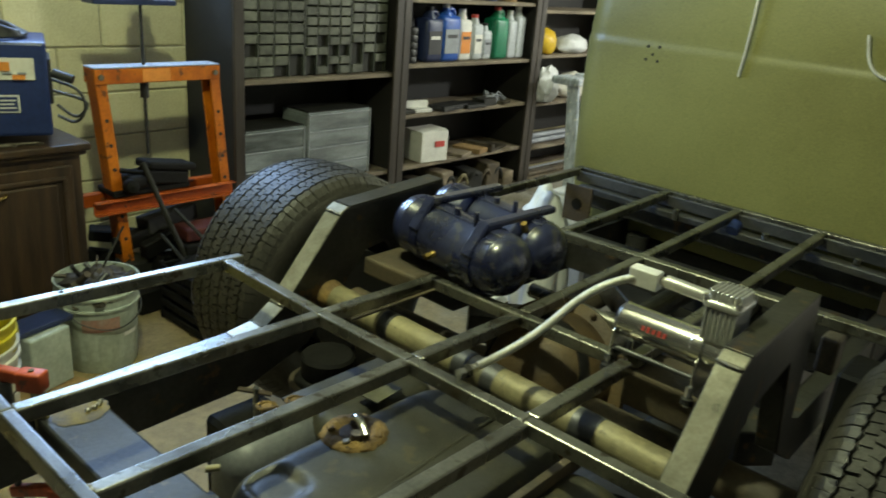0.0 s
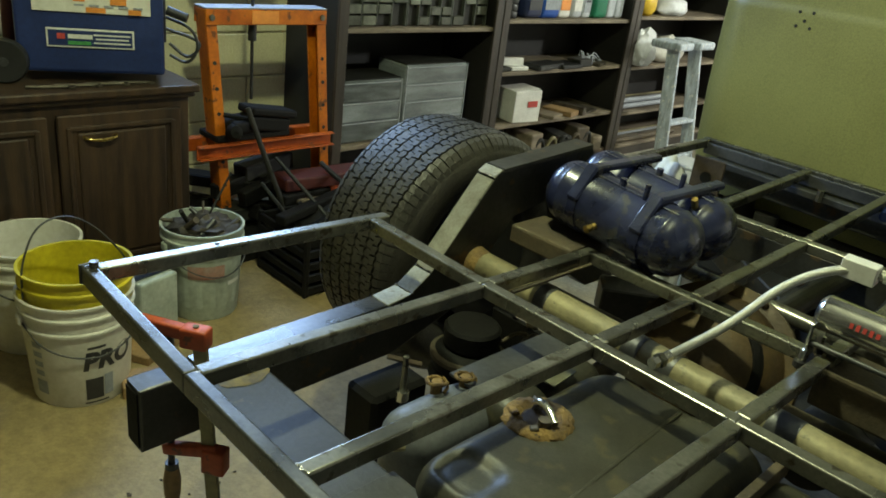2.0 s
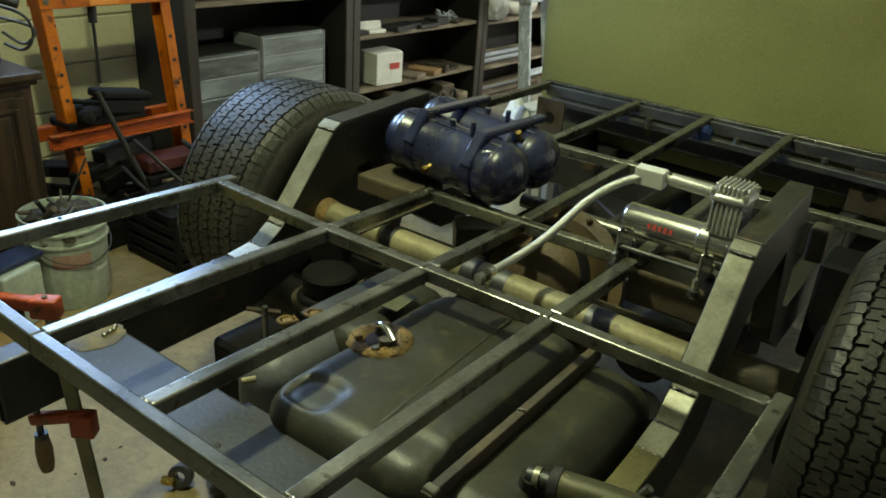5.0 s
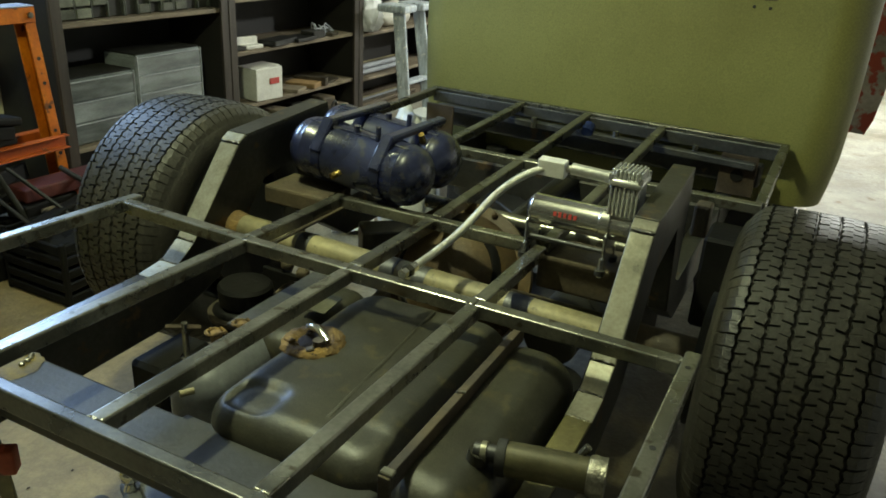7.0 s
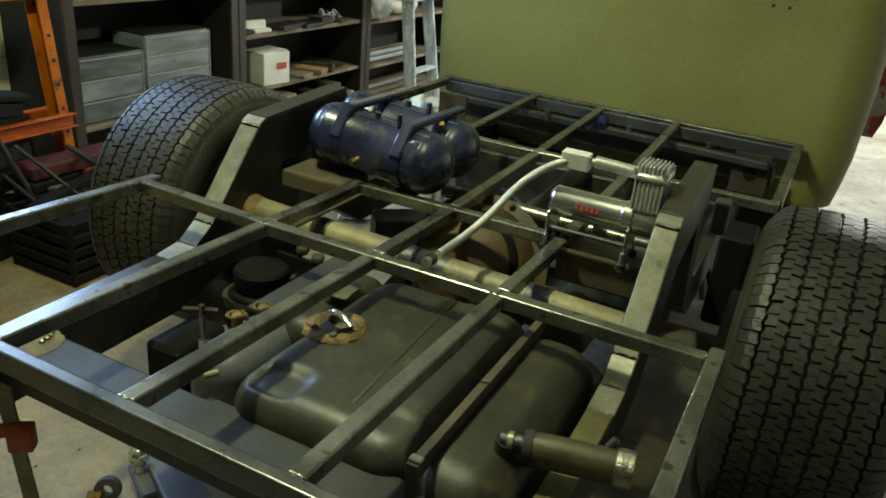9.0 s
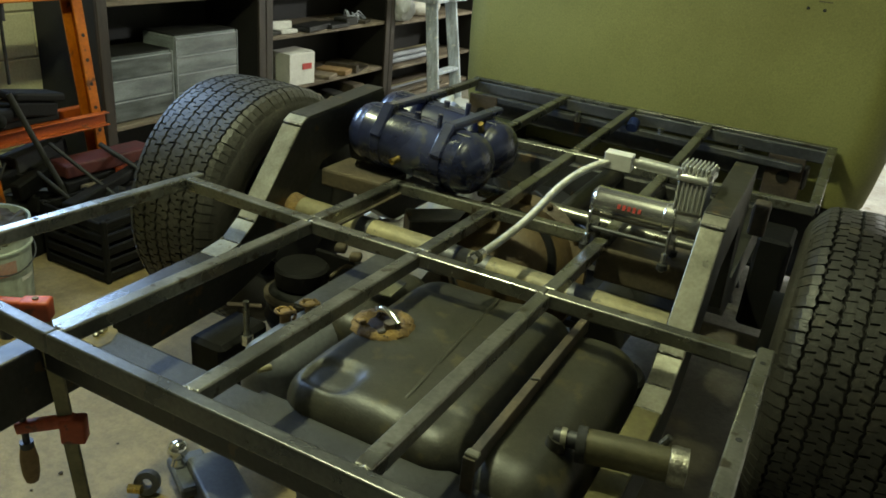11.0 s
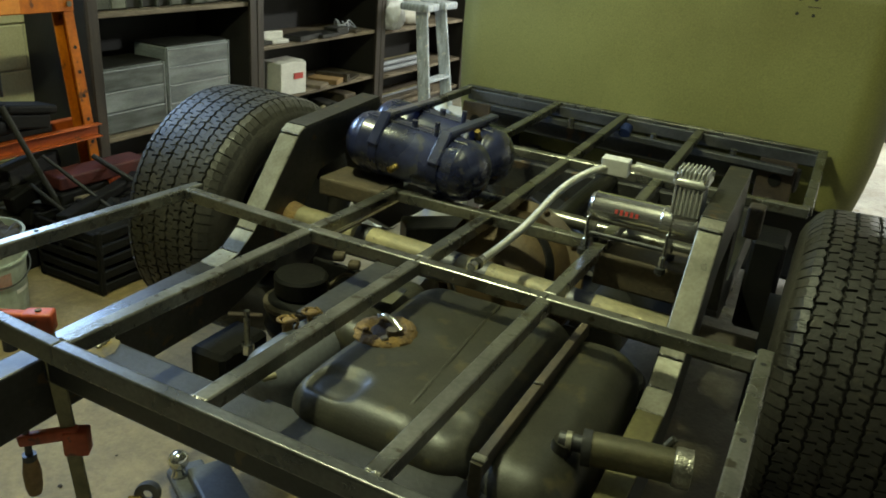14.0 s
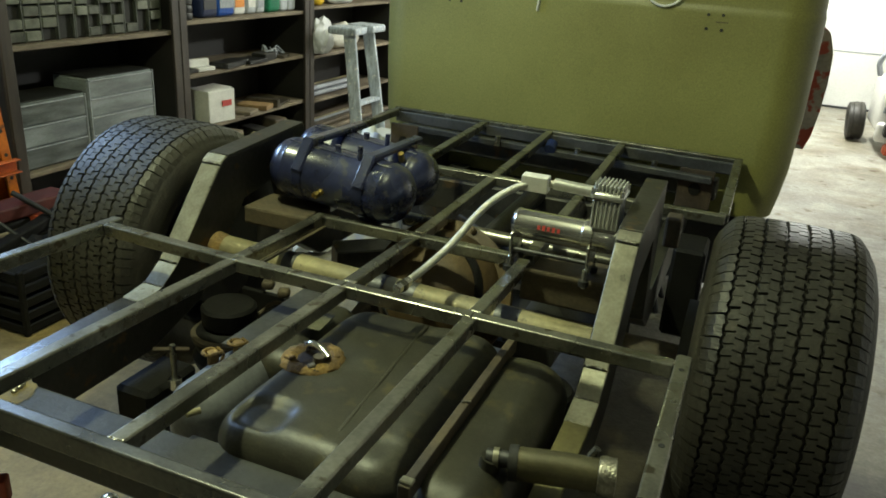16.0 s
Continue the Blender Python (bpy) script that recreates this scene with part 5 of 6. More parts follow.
for k in (0, 2, 5):
    y = 0.55 + 0.075 * k
    whole("pipe_offcut", rod((-1.62 - 0.03 * (k % 3), y, 0.18 + 0.02 * (k % 3)), (-1.98, y + 0.10 * math.sin(k * 2.1), 0.32 + 0.05 * (k % 4)), 0.008 + 0.003 * (k % 2), seg=10), (DARK, RUSTY_STEEL, BLACK)[k % 3], "grimy offcut of pipe leaning in the scrap pile", "pipe", "scrap pile", smooth=40)
part_red = thing("floor_jack", (-1.75, 1.15, 0), "red trolley jack behind the wheel", "trolley jack")
part("jack_frame", prism([(0.95, 0.05), (1.45, 0.05), (1.45, 0.14), (1.2, 0.17), (0.95, 0.22)], -1.86, -1.70, 0.008), RED, part_red)
for yy in (1.0, 1.4):
    for xx in (-1.88, -1.68):
        part("wheel", rod((xx - 0.012, yy, 0.045), (xx + 0.012, yy, 0.045), 0.045, seg=20), STEEL_DARK, part_red, "", 40)

# ---- dark bookcases ----
SX0, SXB = -2.215, WX + 0.008


def bookcase(y0, y1, boards, label):
    s = thing("bookcase", ((SX0 + SXB) / 2, (y0 + y1) / 2, 0), label, "bookcase", "bookcases along the wall")
    for yy in (y0 + 0.014, y1 - 0.014):
        part("side", box(((SX0 + SXB) / 2, yy, 0.90), (SX0 - SXB, 0.028, 1.8), 0.003), WOOD_INNER, s)
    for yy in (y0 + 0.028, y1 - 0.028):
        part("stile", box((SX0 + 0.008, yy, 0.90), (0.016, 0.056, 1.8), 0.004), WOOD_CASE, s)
    part("back", box((SXB + 0.004, (y0 + y1) / 2, 0.90), (0.006, y1 - y0 - 0.06, 1.78)), WOOD_INNER, s)
    for z in boards:
        part("shelf", box(((SX0 + SXB) / 2 + 0.002, (y0 + y1) / 2, z - 0.011), (SX0 - SXB - 0.012, y1 - y0 - 0.058, 0.022), 0.003), SHELF_EDGE, s, "dusty brown shelf board")
    part("plinth", box((SX0 - 0.02, (y0 + y1) / 2, 0.03), (0.02, y1 - y0 - 0.06, 0.06)), WOOD_CASE, s)
    part("cornice", box(((SX0 + SXB) / 2, (y0 + y1) / 2, 1.81), (SX0 - SXB + 0.02, y1 - y0, 0.03), 0.004), WOOD_CASE, s)
    return s


B1, B2, B3 = (1.055, 2.125), (2.128, 3.40), (3.403, 4.75)
bookcase(*B1, (0.08, 0.335, 0.885, 1.42), "dark brown bookcase loaded with parts drawers")
bookcase(*B2, (0.08, 0.335, 0.64, 0.925, 1.28), "dark brown bookcase with jugs and boxes")
bookcase(*B3, (0.08, 0.31, 0.62, 0.945, 1.24), "dark brown bookcase behind the step ladder")


def organizer(y0, y1, z0, z1, cols, rows, gaps, x=SX0 - 0.05):
    o = thing("parts_organizer", (x - 0.07, (y0 + y1) / 2, z0), "grimy small-parts organizer with clear drawers, some missing", "organizer", "parts organizers")
    part("body", box((x - 0.075, (y0 + y1) / 2, (z0 + z1) / 2), (0.11, y1 - y0, z1 - z0), 0.004), DARK, o)
    for i in range(cols + 1):
        part("divider", box((x - 0.015, y0 + (y1 - y0) * i / cols, (z0 + z1) / 2), (0.03, 0.006, z1 - z0)), FRAME_GREY, o)
    w, h = (y1 - y0) / cols, (z1 - z0) / rows
    for i in range(cols):
        for j in range(rows):
            if (i, j) in gaps:
                continue
            part("drawer", box((x - 0.004 - random.uniform(0, 0.006), y0 + w * (i + 0.5), z0 + h * (j + 0.5)), (0.022, w * 0.86, h * 0.82), 0.003), DRAWER, o)


organizer(1.14, 1.50, 0.887, 1.30, 4, 8, {(2, 0), (3, 1), (0, 2), (3, 0)})
organizer(1.51, 1.80, 0.887, 1.32, 4, 9, {(0, 0), (1, 1), (1, 3), (2, 2), (0, 1), (2, 0), (3, 2)})
organizer(1.81, 2.06, 0.887, 1.30, 3, 8, {(0, 2), (1, 0), (2, 3), (1, 1), (2, 0), (0, 1)})
for y0, y1, z1, rows, a in ((1.13, 1.50, 0.64, 3, 0.0), (1.52, 1.95, 0.70, 4, 0.05)):
    o = thing("drawer_unit", (-2.33, (y0 + y1) / 2, 0.336), "translucent plastic drawer unit on the shelf", "drawer unit", "drawer units")
    tone = CLEAR if rows == 3 else CLEAR_PALE
    part("housing", box((-2.36, (y0 + y1) / 2, (0.337 + z1) / 2), (0.22, y1 - y0, z1 - 0.337), 0.008), tone, o)
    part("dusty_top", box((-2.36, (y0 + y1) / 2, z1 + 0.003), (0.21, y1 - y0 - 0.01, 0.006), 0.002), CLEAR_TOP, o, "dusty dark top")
    h = (z1 - 0.350) / rows
    for yy in (y0 + 0.004, y1 - 0.004):
        part("edge_strip", box((-2.247, yy, (0.337 + z1) / 2), (0.012, 0.007, z1 - 0.34), 0.002), LABEL_G, o)
    for k in range(rows):
        part("drawer", box((-2.249, (y0 + y1) / 2, 0.343 + h * (k + 0.5)), (0.006, y1 - y0 - 0.016, h - 0.006), 0.0025), CLEAR_PALE if k == 1 else tone, o)
        part("lip", box((-2.245, (y0 + y1) / 2, 0.343 + h * (k + 1) - 0.006), (0.010, y1 - y0 - 0.02, 0.005), 0.001), LABEL_G, o)


def jug(y, z, w, d, h, mt, label, cap, lab=None):
    j = thing("jug", (-2.31, y, z), label, "jug", "jugs on the shelf")
    b = part("body", box((-2.31, y, z + h * 0.4), (d, w, h * 0.8), min(w, d) * 0.22, seg=3), mt, j, "", 50)
    part("shoulder", lathe([(min(w, d) * 0.40, 0.0), (min(w, d) * 0.32, h * 0.07), (0.022, h * 0.13), (0.02, h * 0.17)], Matrix.Translation((-2.31, y, z + h * 0.77)), 24), mt, j, "", 60)
    part("cap", rod((-2.31, y, z + h * 0.93), (-2.31, y, z + h), 0.022, seg=20), cap, j, "", 40)
    if w > 0.12:
        part("grip", sweep([(-2.31, y + w * 0.1, z + h * 0.9), (-2.31, y + w * 0.42, z + h * 0.92), (-2.31, y + w * 0.44, z + h * 0.6)], 0.014, 10, None, 2), mt, j, "", 60)
    if lab:
        part("label", box((-2.31 + d / 2 + 0.001, y, z + h * 0.36), (0.003, w * 0.72, h * 0.42), 0), lab, b)
        part("label_bar", box((-2.31 + d / 2 + 0.003, y, z + h * 0.45), (0.003, w * 0.5, h * 0.06), 0), LABEL_K if lab is not LABEL_K else LABEL_W, b)


Z2 = 0.926
jug(2.44, Z2, 0.15, 0.12, 0.31, JUG_NAVY, "dark navy oil jug on the shelf", BLACK, LABEL_K)
jug(2.58, Z2, 0.17, 0.13, 0.33, JUG_BLUE, "bright blue fluid jug on the shelf", LABEL_W, LABEL_G)
jug(2.73, Z2, 0.12, 0.09, 0.30, LABEL_W, "white bottle with orange label on the shelf", LABEL_W, LABEL_O)
jug(2.85, Z2, 0.10, 0.09, 0.27, JUG_GREY, "pale grey bottle on the shelf", LABEL_R, LABEL_W)
jug(2.95, Z2, 0.09, 0.08, 0.22, JUG_GREY, "small clear bottle on the shelf", BLACK, LABEL_G)
jug(3.07, Z2, 0.14, 0.12, 0.32, JUG_GREEN, "dark green antifreeze jug on the shelf", LABEL_R, None)
jug(3.20, Z2, 0.09, 0.09, 0.30, JUG_GREY, "pale jug on the shelf", LABEL_W, None)
jug(3.29, Z2, 0.09, 0.09, 0.33, JUG_GREY, "tall pale jug on the shelf", LABEL_W, None)
for k in range(5):
    whole("filter_can", lathe([(0.0, 0.0), (0.05, 0.0), (0.052, 0.01), (0.052, 0.03), (0.048, 0.036), (0.0, 0.038)], Matrix.Translation((-2.30, 2.27, Z2 + 0.04 * k)), 24), BLACK, "black round can stacked on the shelf", "can", "stacked cans", smooth=40)
for k, (y, h, mt) in enumerate(((2.3, 0.12, LABEL_R), (2.5, 0.14, BLACK), (2.75, 0.1, LABEL_W), (3.0, 0.13, JUG_NAVY), (3.2, 0.1, WOOD))):
    whole("tin", lathe([(0.0, 0.0), (0.05, 0.0), (0.05, h), (0.047, h + 0.004), (0.0, h + 0.004)], Matrix.Translation((-2.33, y, 1.281)), 24), mt, "paint tin on the upper shelf", "tin", "tins", smooth=40)

# middle shelf: small parts, papers and a tangle of wire
Zm = 0.641
for y, w, d, h, mt in ((2.25, 0.10, 0.07, 0.02, DARK), (2.37, 0.13, 0.08, 0.022, LABEL_W), (2.36, 0.18, 0.03, 0.06, LABEL_W), (2.62, 0.26, 0.12, 0.03, BLACK), (2.82, 0.20, 0.14, 0.022, BLACK), (2.97, 0.14, 0.1, 0.045, DARK), (3.14, 0.12, 0.1, 0.02, TOOL)):
    whole("small_part", box((-2.27 - 0.04 * (h > 0.05), y, Zm + h / 2), (d, w, h), 0.004, Matrix.Rotation((y * 7) % 0.5 - 0.2, 4, "Z")), mt, "small dusty car part lying on the shelf", "car part", "parts on the shelf")
bmw = bmesh.new()
for k in range(9):
    a = k * 0.8
    sweep([(-2.29 + 0.05 * math.cos(a), 3.05 + 0.10 * math.sin(a), Zm + 0.01), (-2.29 + 0.03 * math.cos(a + 1), 3.05 + 0.05 * math.sin(a + 1), Zm + 0.05 + 0.014 * (k % 5)), (-2.27, 3.10 + 0.1 * math.cos(a), Zm + 0.02)], 0.004, 6, bmw, 2)
whole("wire_tangle", bmw, LABEL_G, "tangled grey wires lying on the shelf", "wire", kind="stuff", smooth=60)

# lower shelf: white box, flat parts
wbx = thing("white_box", (-2.27, 2.48, 0.336), "white cardboard box with red label on the shelf", "carton")
part("carton", box((-2.30, 2.475, 0.43), (0.17, 0.21, 0.186), 0.004, Matrix.Rotation(-0.12, 4, "Z")), LABEL_W, wbx)
part("red_label", box((-2.208, 2.50, 0.445), (0.003, 0.075, 0.035), 0, Matrix.Rotation(-0.12, 4, "Z")), LABEL_R, wbx, "red printed label")
part("lid_flap", box((-2.30, 2.475, 0.525), (0.15, 0.19, 0.004), 0.001, Matrix.Rotation(-0.12, 4, "Z") @ Matrix.Rotation(0.05, 4, "X")), LABEL_W, wbx)
for y, w, d, h, mt in ((2.75, 0.14, 0.2, 0.02, SHELF_EDGE), (2.93, 0.16, 0.2, 0.03, WOOD), (3.0, 0.05, 0.22, 0.05, TOOL), (3.13, 0.2, 0.15, 0.015, TOOL)):
    whole("flat_part", box((-2.31, y, 0.336 + h / 2), (d, w, h), 0.003, Matrix.Rotation(0.25, 4, "Z")), mt, "dusty flat part lying on the lower shelf", "car part", "parts on the shelf")
for k in range(7):
    whole("bottom_shelf_part", box((-2.30, 2.25 + 0.16 * k, 0.081 + 0.05 + 0.02 * (k % 3)), (0.22, 0.12, 0.10 + 0.04 * (k % 3)), 0.012, Matrix.Rotation(0.2 * (k % 4) - 0.3, 4, "Z"), seg=2), (DARK, RUSTY_STEEL, SHELF_EDGE, TOOL)[k % 4], "grimy car part stored on the bottom shelf", "car part", "parts on the bottom shelf")
for k in range(5):
    sw = sweep([(-2.22, 2.55 + 0.12 * k, 0.10), (-2.18, 2.6 + 0.12 * k, 0.26), (-2.22, 2.7 + 0.12 * k, 0.12)], 0.012, 10, None, 3)
    whole("hose_loop", sw, (DARK, AXLE, DARK, RUSTY_STEEL, DARK)[k], "curled old hose on the bottom shelf", "hose", "hoses", smooth=60)

# third bookcase


def lumpy(c, s, seed_, sub=3, amp=0.18):
    bm = bmesh.new()
    bmesh.ops.create_icosphere(bm, subdivisions=sub, radius=1)
    for v in bm.verts:
        k = 1 + amp * noise.noise(v.co * 2.2 + Vector((seed_, 0, 0))) + amp * 0.5 * noise.noise(v.co * 6 + Vector((0, seed_, 0)))
        v.co = Vector((v.co.x * s[0] * k, v.co.y * s[1] * k, max(v.co.z * s[2] * k, -s[2] * 0.72))) + Vector(c)
    return bm


whole("yellow_bag", lumpy((-2.3, 3.60, 1.02), (0.08, 0.11, 0.10), 3), JUG_YELLOW, "crumpled bright yellow bag on the shelf", "bag", smooth=50)
whole("cloth_bag", lumpy((-2.3, 3.95, 1.0), (0.09, 0.17, 0.075), 5), CLOTH, "crumpled pale bag on the shelf", "bag", smooth=50)
whole("white_plastic_bag", lumpy((-2.20, 3.55, 0.735), (0.07, 0.11, 0.14), 8, 3, 0.3), CLOTH, "crumpled white plastic bag on the shelf", "bag", smooth=40)
whole("parcel", lumpy((-2.32, 4.05, 0.70), (0.09, 0.2, 0.10), 11), PAIL, "dusty wrapped parcel on the shelf", "parcel", smooth=50)
for k in range(6):
    whole("long_pipe", rod((-2.28 - 0.03 * (k % 3), 3.46, 0.335 + 0.04 * (k // 3)), (-2.28 - 0.03 * (k % 3), 4.15, 0.335 + 0.04 * (k // 3)), 0.018, seg=14), (LABEL_G, TOOL, AXLE)[k % 3], "dusty length of pipe lying on the shelf", "pipe", "pipes on the shelf", smooth=40)
for k in range(4):
    whole("long_pipe", rod((-2.26 - 0.04 * k, 3.46, 0.10), (-2.26 - 0.04 * k, 4.3, 0.10), 0.02, seg=14), (RUSTY_STEEL, TOOL, LABEL_G, AXLE)[k], "dusty length of pipe lying on the shelf", "pipe", "pipes on the shelf", smooth=40)

# ---- step ladder ----
lad = thing("step_ladder", (-1.95, 3.6, 0), "paint-spattered grey step ladder", "ladder")
for y0, lean in ((3.47, 0.03), (3.78, -0.01)):
    p0, p1 = Vector((-1.83, y0 - lean, 0.0)), Vector((-1.95, y0 + lean, 0.80))
    up = (p1 - p0).normalized()
    wide = (Vector((1.0, 0.30, 0.0)) - up * up.x).normalized()
    turn = Matrix((wide, up.cross(wide), up)).transposed().to_4x4()
    part("leg", box((p0 + p1) / 2, (0.082, 0.030, (p1 - p0).length), 0.006, turn), LADDER, lad)
    cap_bm = box((-1.965, y0 + lean, 0.815), (0.21, 0.19, 0.05), 0.014, Matrix.Rotation(lean * 2, 4, "Z"), seg=2)
    part("top_step", cap_bm, LADDER, lad, "chipped grey top cap")
for k in range(2):
    part("rung", box((-1.845 - 0.03 * k, 3.62, 0.10 + 0.23 * k), (0.07, 0.30, 0.022), 0.004), LADDER, lad)

# ---- pails on the floor ----


def pail(x, y, z, mt, label, bail_up=False, tall=0.365, r=0.152):
    p = thing("pail", (x, y, z), label, "pail", "pails")
    prof = [(0.0, 0.0), (r * 0.84, 0.0), (r * 0.86, 0.006), (r * 0.955, tall * 0.72), (r * 1.0, tall * 0.73), (r * 1.0, tall * 0.75), (r * 0.962, tall * 0.76), (r * 0.972, tall * 0.86), (r * 1.02, tall * 0.87), (r * 1.02, tall * 0.89), (r * 0.98, tall * 0.9), (r * 0.985, tall * 0.975), (r * 1.025, tall * 0.98), (r * 1.025, tall), (r * 0.965, tall), (r * 0.95, tall * 0.9), (r * 0.82, 0.012), (0.0, 0.012)]
    b = part("shell", lathe(prof, Matrix.Translation((x, y, z)), 56), mt, p, "", 35)
    zz = z + tall * 0.8
    if bail_up:
        pts = [(x + 0.02, y - r, zz), (x + 0.02, y - r * 0.98, zz + 0.1), (x - 0.02, y - r * 0.55, zz + 0.2), (x - 0.02, y + r * 0.2, zz + 0.2), (x, y + r * 0.95, zz + 0.06), (x, y + r, zz)]
    else:
        pts = [(x, y - r * 1.01, zz), (x + r * 0.75, y - r * 0.85, zz - 0.06), (x + r * 1.08, y, zz - 0.10), (x + r * 0.75, y + r * 0.85, zz - 0.06), (x, y + r * 1.01, zz)]
    part("bail", sweep(pts, 0.0028, 8, None, 3), STEEL_DARK, b, "wire bail", 60)
    for s in (-1, 1):
        part("lug", box((x, y + s * r * 1.01, zz), (0.03, 0.012, 0.03), 0.004), mt, b)
    return b


pA = pail(-1.445, -0.375, 0.0, PAIL, "white plastic pail with printed lettering on the floor", False, 0.325)


def wrap(p, cx, cy, r0, r1, a0, a1, z0, z1, mt, name, label=""):
    """A printed patch that lies on the side of a pail between two angles."""
    bm = bmesh.new()
    n = 8
    lo = [bm.verts.new((cx + r0 * math.cos(a), cy + r0 * math.sin(a), z0)) for a in [radians(a0 + (a1 - a0) * k / n) for k in range(n + 1)]]
    hi = [bm.verts.new((cx + r1 * math.cos(a), cy + r1 * math.sin(a), z1)) for a in [radians(a0 + (a1 - a0) * k / n) for k in range(n + 1)]]
    for k in range(n):
        bm.faces.new((lo[k], lo[k + 1], hi[k + 1], hi[k]))
    return part(name, bm, mt, p, label, 60)


def rp(z, r=0.152, tall=0.345):
    return r * (0.86 + 0.095 * z / (tall * 0.72)) + 0.0012


def letters(text, p, cx, cy, ang, zc, size, mt):
    cu = bpy.data.curves.new("lettering", "FONT")
    cu.body, cu.size, cu.align_x, cu.align_y, cu.resolution_u = text, size, "CENTER", "CENTER", 3
    cu.offset, cu.shear = 0.0035, 0.18
    tmp = bpy.data.objects.new("lettering", cu)
    me = bpy.data.meshes.new_from_object(tmp)
    bpy.data.objects.remove(tmp)
    for v in me.vertices:
        a = radians(ang) + v.co.x / 0.142
        z = zc + v.co.y
        r = rp(z)
        v.co = (cx + r * math.cos(a), cy + r * math.sin(a), z)
    me.materials.append(mt)
    o = new("lettering", me)
    o.parent = p
    return tagged(o, "printed black letters")


AX, AY = -1.445, -0.375
letters("PRO", pA, AX, AY, 12, 0.150, 0.078, LABEL_K)
wrap(pA, AX, AY, rp(0.192), rp(0.200), -12, 8, 0.192, 0.200, LABEL_K, "text_bar")
wrap(pA, AX, AY, rp(0.025), rp(0.095), -16, 4, 0.025, 0.095, LABEL_K, "picture_panel", "dark printed panel")
wrap(pA, AX, AY, rp(0.03), rp(0.10), 5, 16, 0.03, 0.10, LABEL_G, "picture_panel", "grey printed panel")
wrap(pA, AX, AY, rp(0.012), rp(0.017), -18, 10, 0.012, 0.017, LABEL_K, "text_bar")
for k in range(4):
    wrap(pA, AX, AY, rp(0.10 + 0.03 * k), rp(0.118 + 0.03 * k), -75, -62, 0.10 + 0.03 * k, 0.118 + 0.03 * k, LABEL_G, "text_bar")
wrap(pA, AX, AY, rp(0.04), rp(0.085), -76, -60, 0.04, 0.085, LABEL_G, "code_panel", "grey printed block")
pail(-1.448, -0.370, 0.052, YELLOW, "bright yellow plastic pail nested in a white one", True, 0.345, 0.148)
pail(-1.79, -0.39, 0.0, PAIL, "dirty white plastic pail beside the cabinet", False, 0.345)
pail(-1.62, -0.80, 0.0, YELLOW, "pale yellow plastic pail on the floor", False)
BX, BY = -1.70, 0.145
pB = pail(BX, BY, 0.0, PAIL_GREEN, "faded plastic pail full of old bolts and tools", False, 0.328, 0.139)
wrap(pB, BX, BY, rp(0.05, 0.139), rp(0.24, 0.139), -95, 70, 0.05, 0.24, PAIL_GREEN, "faded_label", "faded green label")
wrap(pB, BX, BY, rp(0.165, 0.139) + 0.001, rp(0.215, 0.139) + 0.001, -50, 5, 0.165, 0.215, FADED_RED, "red_band", "faded red panel")
wrap(pB, BX, BY, rp(0.13, 0.139) + 0.001, rp(0.145, 0.139) + 0.001, 12, 40, 0.13, 0.145, LABEL_W, "torn_patch", "torn white paper")
whole("junk_fill", lumpy((BX, BY, 0.285), (0.118, 0.118, 0.055), 2, 4, 0.45), TOOL, "greasy bolts filling the pail", "scrap", kind="stuff", smooth=30)
for k in range(9):
    a = k * 2.4
    r0, r1 = 0.04 * (k % 3), 0.06 + 0.02 * (k % 5)
    L = 0.33 + 0.022 * (k % 4) + (0.09 if k == 3 else 0)
    whole("old_tool", rod((BX + r0 * math.cos(a), BY + r0 * math.sin(a), 0.31), (BX + r1 * math.cos(a + 0.8), BY + r1 * math.sin(a + 0.8), L), 0.004 + 0.004 * (k % 3), seg=10), (TOOL, STEEL_DARK, RUSTY_STEEL, DARK)[k % 4], "greasy tool sticking out of the pail", "tool", "tools in the pail", smooth=40)
# boards and cans between the pails
whole("wood_offcut", box((-1.55, -0.12, 0.015), (0.16, 0.24, 0.03), 0.003, Matrix.Rotation(0.5, 4, "Z")), WOOD, "pale wooden offcut on the floor", "board", "offcuts")
whole("wood_offcut", box((-1.30, -0.16, 0.02), (0.10, 0.30, 0.04), 0.003, Matrix.Rotation(-0.3, 4, "Z")), WOOD, "pale wooden offcut on the floor", "board", "offcuts")
whole("plywood_board", box((-1.95, -0.72, 0.20), (0.02, 0.42, 0.40), 0.002, Matrix.Rotation(0.14, 4, "Y")), WOOD, "stained plywood board leaning on the cabinet", "board", "offcuts")
whole("grey_box", box((-1.60, -0.10, 0.13), (0.11, 0.15, 0.20), 0.008, Matrix.Rotation(0.3, 4, "Z"), seg=2), PAIL_GREEN, "dusty grey tin standing between the pails", "tin")
whole("metal_plate", box((-1.62, -0.12, 0.242), (0.10, 0.26, 0.018), 0.003, Matrix.Rotation(0.25, 4, "Z")), JUG_NAVY, "blue grey metal plate lying on the tin", "plate")

# ---- hitch parts on the floor ----
hitch = thing("tow_hitch", (-0.5, -0.1, 0), "grey steel tow hitch with chrome ball on the floor", "tow hitch")
part("drawbar", box((-0.40, -0.15, 0.045), (0.26, 0.10, 0.09), 0.008, Matrix.Rotation(-0.5, 4, "Z"), seg=2), TANK_GREY, hitch)
part("tongue", box((-0.52, -0.13, 0.05), (0.14, 0.09, 0.03), 0.006, Matrix.Rotation(-0.5, 4, "Z")), TANK_GREY, hitch)
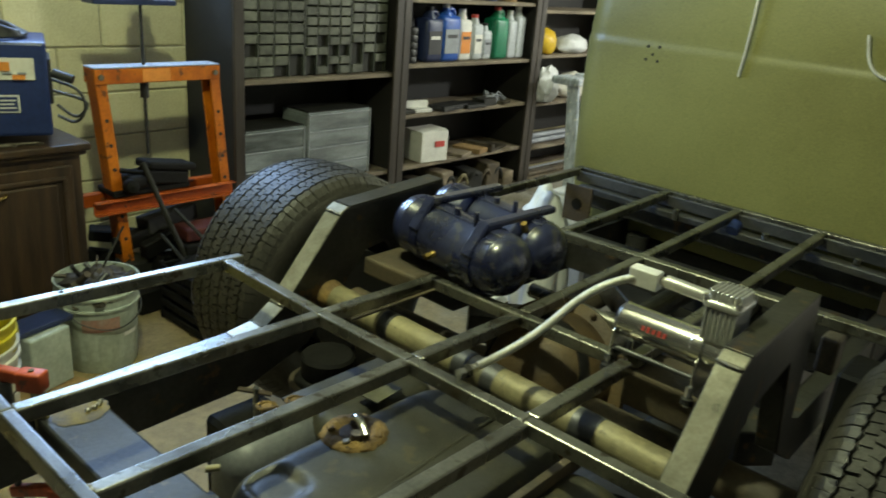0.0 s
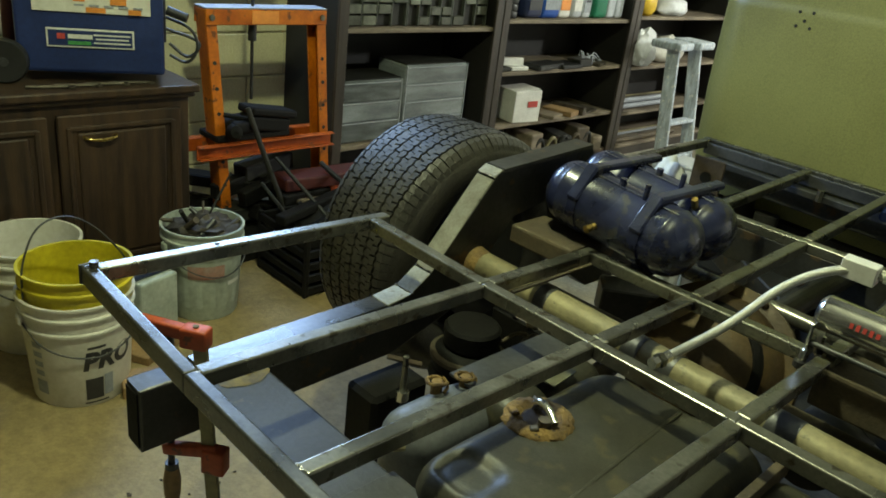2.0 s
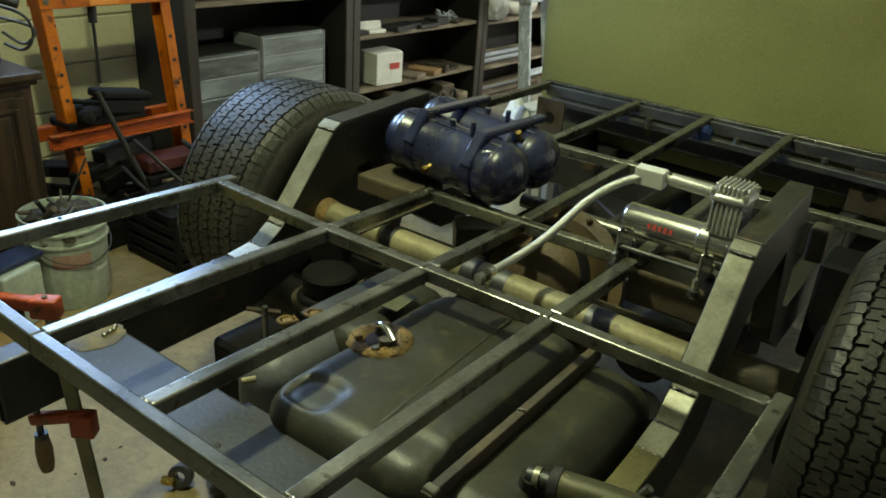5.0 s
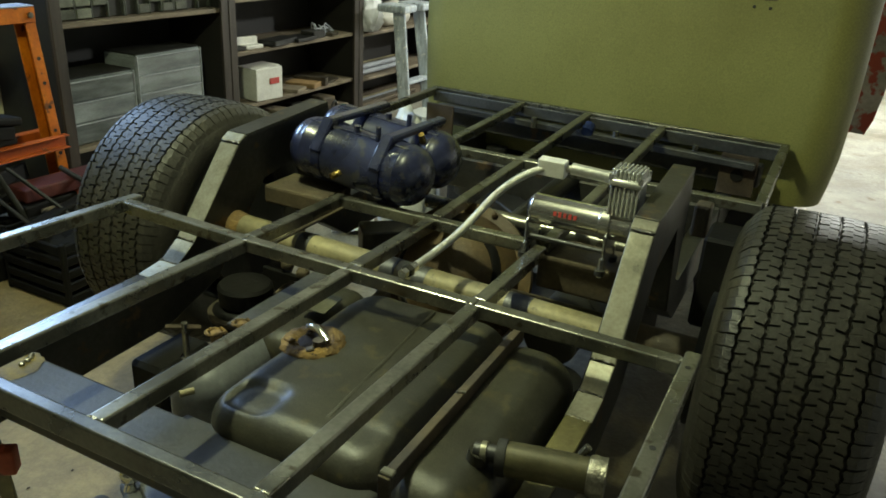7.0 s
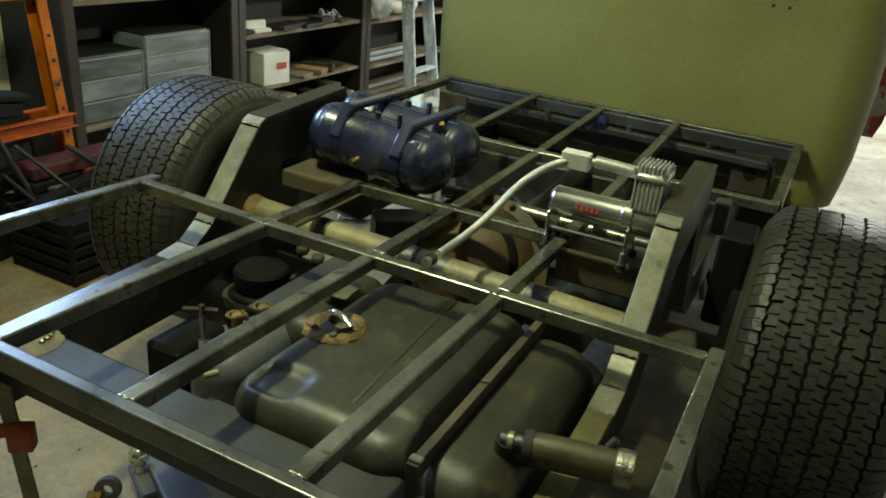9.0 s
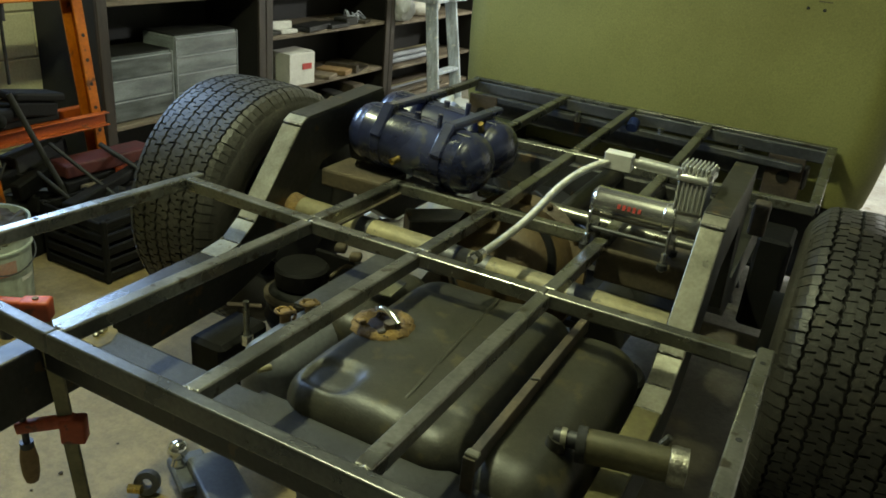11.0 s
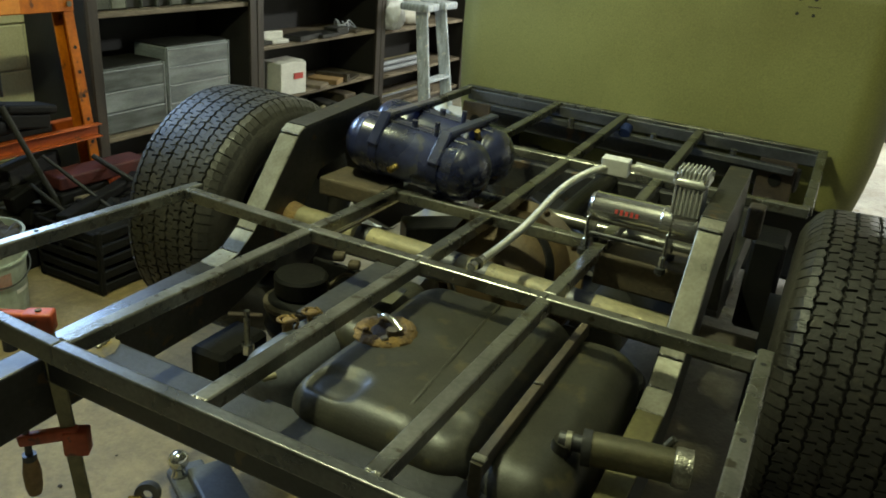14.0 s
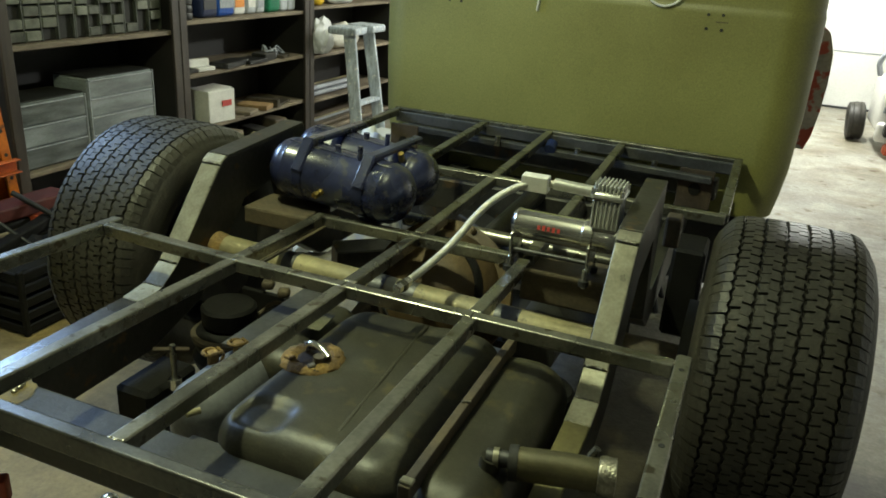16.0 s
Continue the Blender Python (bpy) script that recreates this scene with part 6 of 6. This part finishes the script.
part("ball", lathe([(0.02, 0.0), (0.014, 0.02)] + [(0.026 * math.sin(a), 0.045 - 0.026 * math.cos(a)) for a in [math.pi * (0.2 + 0.8 * k / 10) for k in range(11)]], Matrix.Translation((-0.56, -0.135, 0.062)), 24), CHROME, hitch, "chrome tow ball", 60)
part("shackle", lathe([(0.014, -0.012), (0.030, -0.012), (0.032, 0.0), (0.030, 0.012), (0.014, 0.012), (0.014, -0.012)], Matrix.Translation((-0.60, -0.20, 0.031)) @ Matrix.Rotation(radians(70), 4, "X") @ Matrix.Rotation(radians(30), 4, "Y"), 20), STEEL_DARK, hitch, "", 40)
part("brass_pin", rod((-0.625, -0.235, 0.026), (-0.595, -0.222, 0.028), 0.012, seg=6), BRASS, hitch, "dull brass hexagon")
for k in range(8):
    a = k * 2.399
    r = 0.1 + 0.028 * k
    whole("debris", lumpy((-0.75 - 0.8 * abs(math.cos(a)) * r, -0.35 + r * math.sin(a) * 0.9, 0.0025), (0.003 + 0.003 * (k % 3), 0.0035 + 0.002 * (k % 2), 0.0015), k, 2, 0.5), DARK_RUST, "speck of dirt on the concrete", "debris", "floor debris")

# ---- far bay ----
quad = thing("ride_on_mower", (1.85, 6.2, 0), "white and red ride-on machine with black tyres", "mower")
hood = part("hood", box((1.88, 6.30, 0.37), (0.56, 0.70, 0.42), 0.05, seg=4), LABEL_W, quad, "white body", 50)
for zz in (0.22, 0.36, 0.50):
    part("louvre", box((1.70, 5.948, zz), (0.14, 0.008, 0.05), 0.003), LABEL_G, hood, "grey louvre")
part("bumper", box((1.80, 5.90, 0.19), (0.40, 0.08, 0.16), 0.03, seg=3), LABEL_W, quad, "white bumper", 50)
part("apron", box((1.84, 5.80, 0.075), (0.34, 0.10, 0.09), 0.02), RED, quad, "red front apron")
part("frame", box((1.85, 6.25, 0.22), (0.40, 0.95, 0.1), 0.01), BLACK, quad)
part("bar", sweep([(1.60, 6.45, 0.58), (1.55, 6.40, 0.72), (1.72, 6.35, 0.88), (2.05, 6.38, 0.84)], 0.022, 10, None, 2), LABEL_G, quad, "grey handlebar", 60)
for xx in (1.50, 2.26):
    lean = Matrix.Translation((xx, 6.48, 0.168)) @ Matrix.Rotation(radians(84), 4, "Y")
    t = part("tyre", lathe([(0.08, -0.06), (0.13, -0.070), (0.158, -0.058), (0.165, -0.03), (0.160, -0.025), (0.167, 0.0), (0.160, 0.025), (0.165, 0.03), (0.158, 0.058), (0.13, 0.070), (0.08, 0.06)], lean, 36), RUBBER, quad, "", 40)
    part("rim", lathe([(0.0, 0.03), (0.05, 0.035), (0.075, 0.05), (0.083, 0.058), (0.083, -0.058), (0.075, -0.05), (0.0, -0.03)], lean, 28), STEEL_DARK, t, "", 40)
# unseen lamp holders added on the ceiling, one over each bulb
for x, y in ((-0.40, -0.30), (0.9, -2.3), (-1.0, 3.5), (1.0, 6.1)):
    fxt = thing("ceiling_light", (x, y, 2.5), "unseen white lamp holder added on the ceiling", "ceiling light", "ceiling lights")
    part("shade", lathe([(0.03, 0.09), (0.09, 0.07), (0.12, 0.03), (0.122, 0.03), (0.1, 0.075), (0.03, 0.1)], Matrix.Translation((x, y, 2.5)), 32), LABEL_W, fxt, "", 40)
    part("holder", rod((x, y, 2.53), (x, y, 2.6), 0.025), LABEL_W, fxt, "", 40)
for c, s in (((WX - 0.1, 0.675, 1.59), (0.2, 1.10, 0.03)), ((WX - 0.1, 0.675, 2.21), (0.2, 1.10, 0.03))):
    whole("window_frame", box(c, s, 0.004), LABEL_W, "white painted window board", "window", kind="structure")

# pale things standing beyond the truck's rear corner
wc = thing("white_carton", (-0.80, 1.80, 0), "white box standing on the floor beside the cab", "carton")
part("carton", box((-0.79, 1.82, 0.293), (0.19, 0.14, 0.586), 0.006), PAIL, wc)
part("lid", box((-0.79, 1.82, 0.592), (0.20, 0.15, 0.012), 0.003), LABEL_W, wc)
whole("white_jug", lumpy((-0.50, 1.42, 0.10), (0.09, 0.12, 0.13), 4, 3, 0.1), PAIL, "white plastic jug on the floor under the bed", "jug", smooth=50)
whole("white_sack", lumpy((-0.655, 1.36, 0.40), (0.115, 0.10, 0.32), 9, 4, 0.16), PLASTIC_WHITE, "bright white plastic sack standing on the floor", "sack", smooth=50)
whole("white_rag", lumpy((-1.14, 1.74, 0.06), (0.10, 0.12, 0.07), 6, 3, 0.4), PLASTIC_WHITE, "crumpled white rag on the floor beside the truck", "rag", smooth=40)
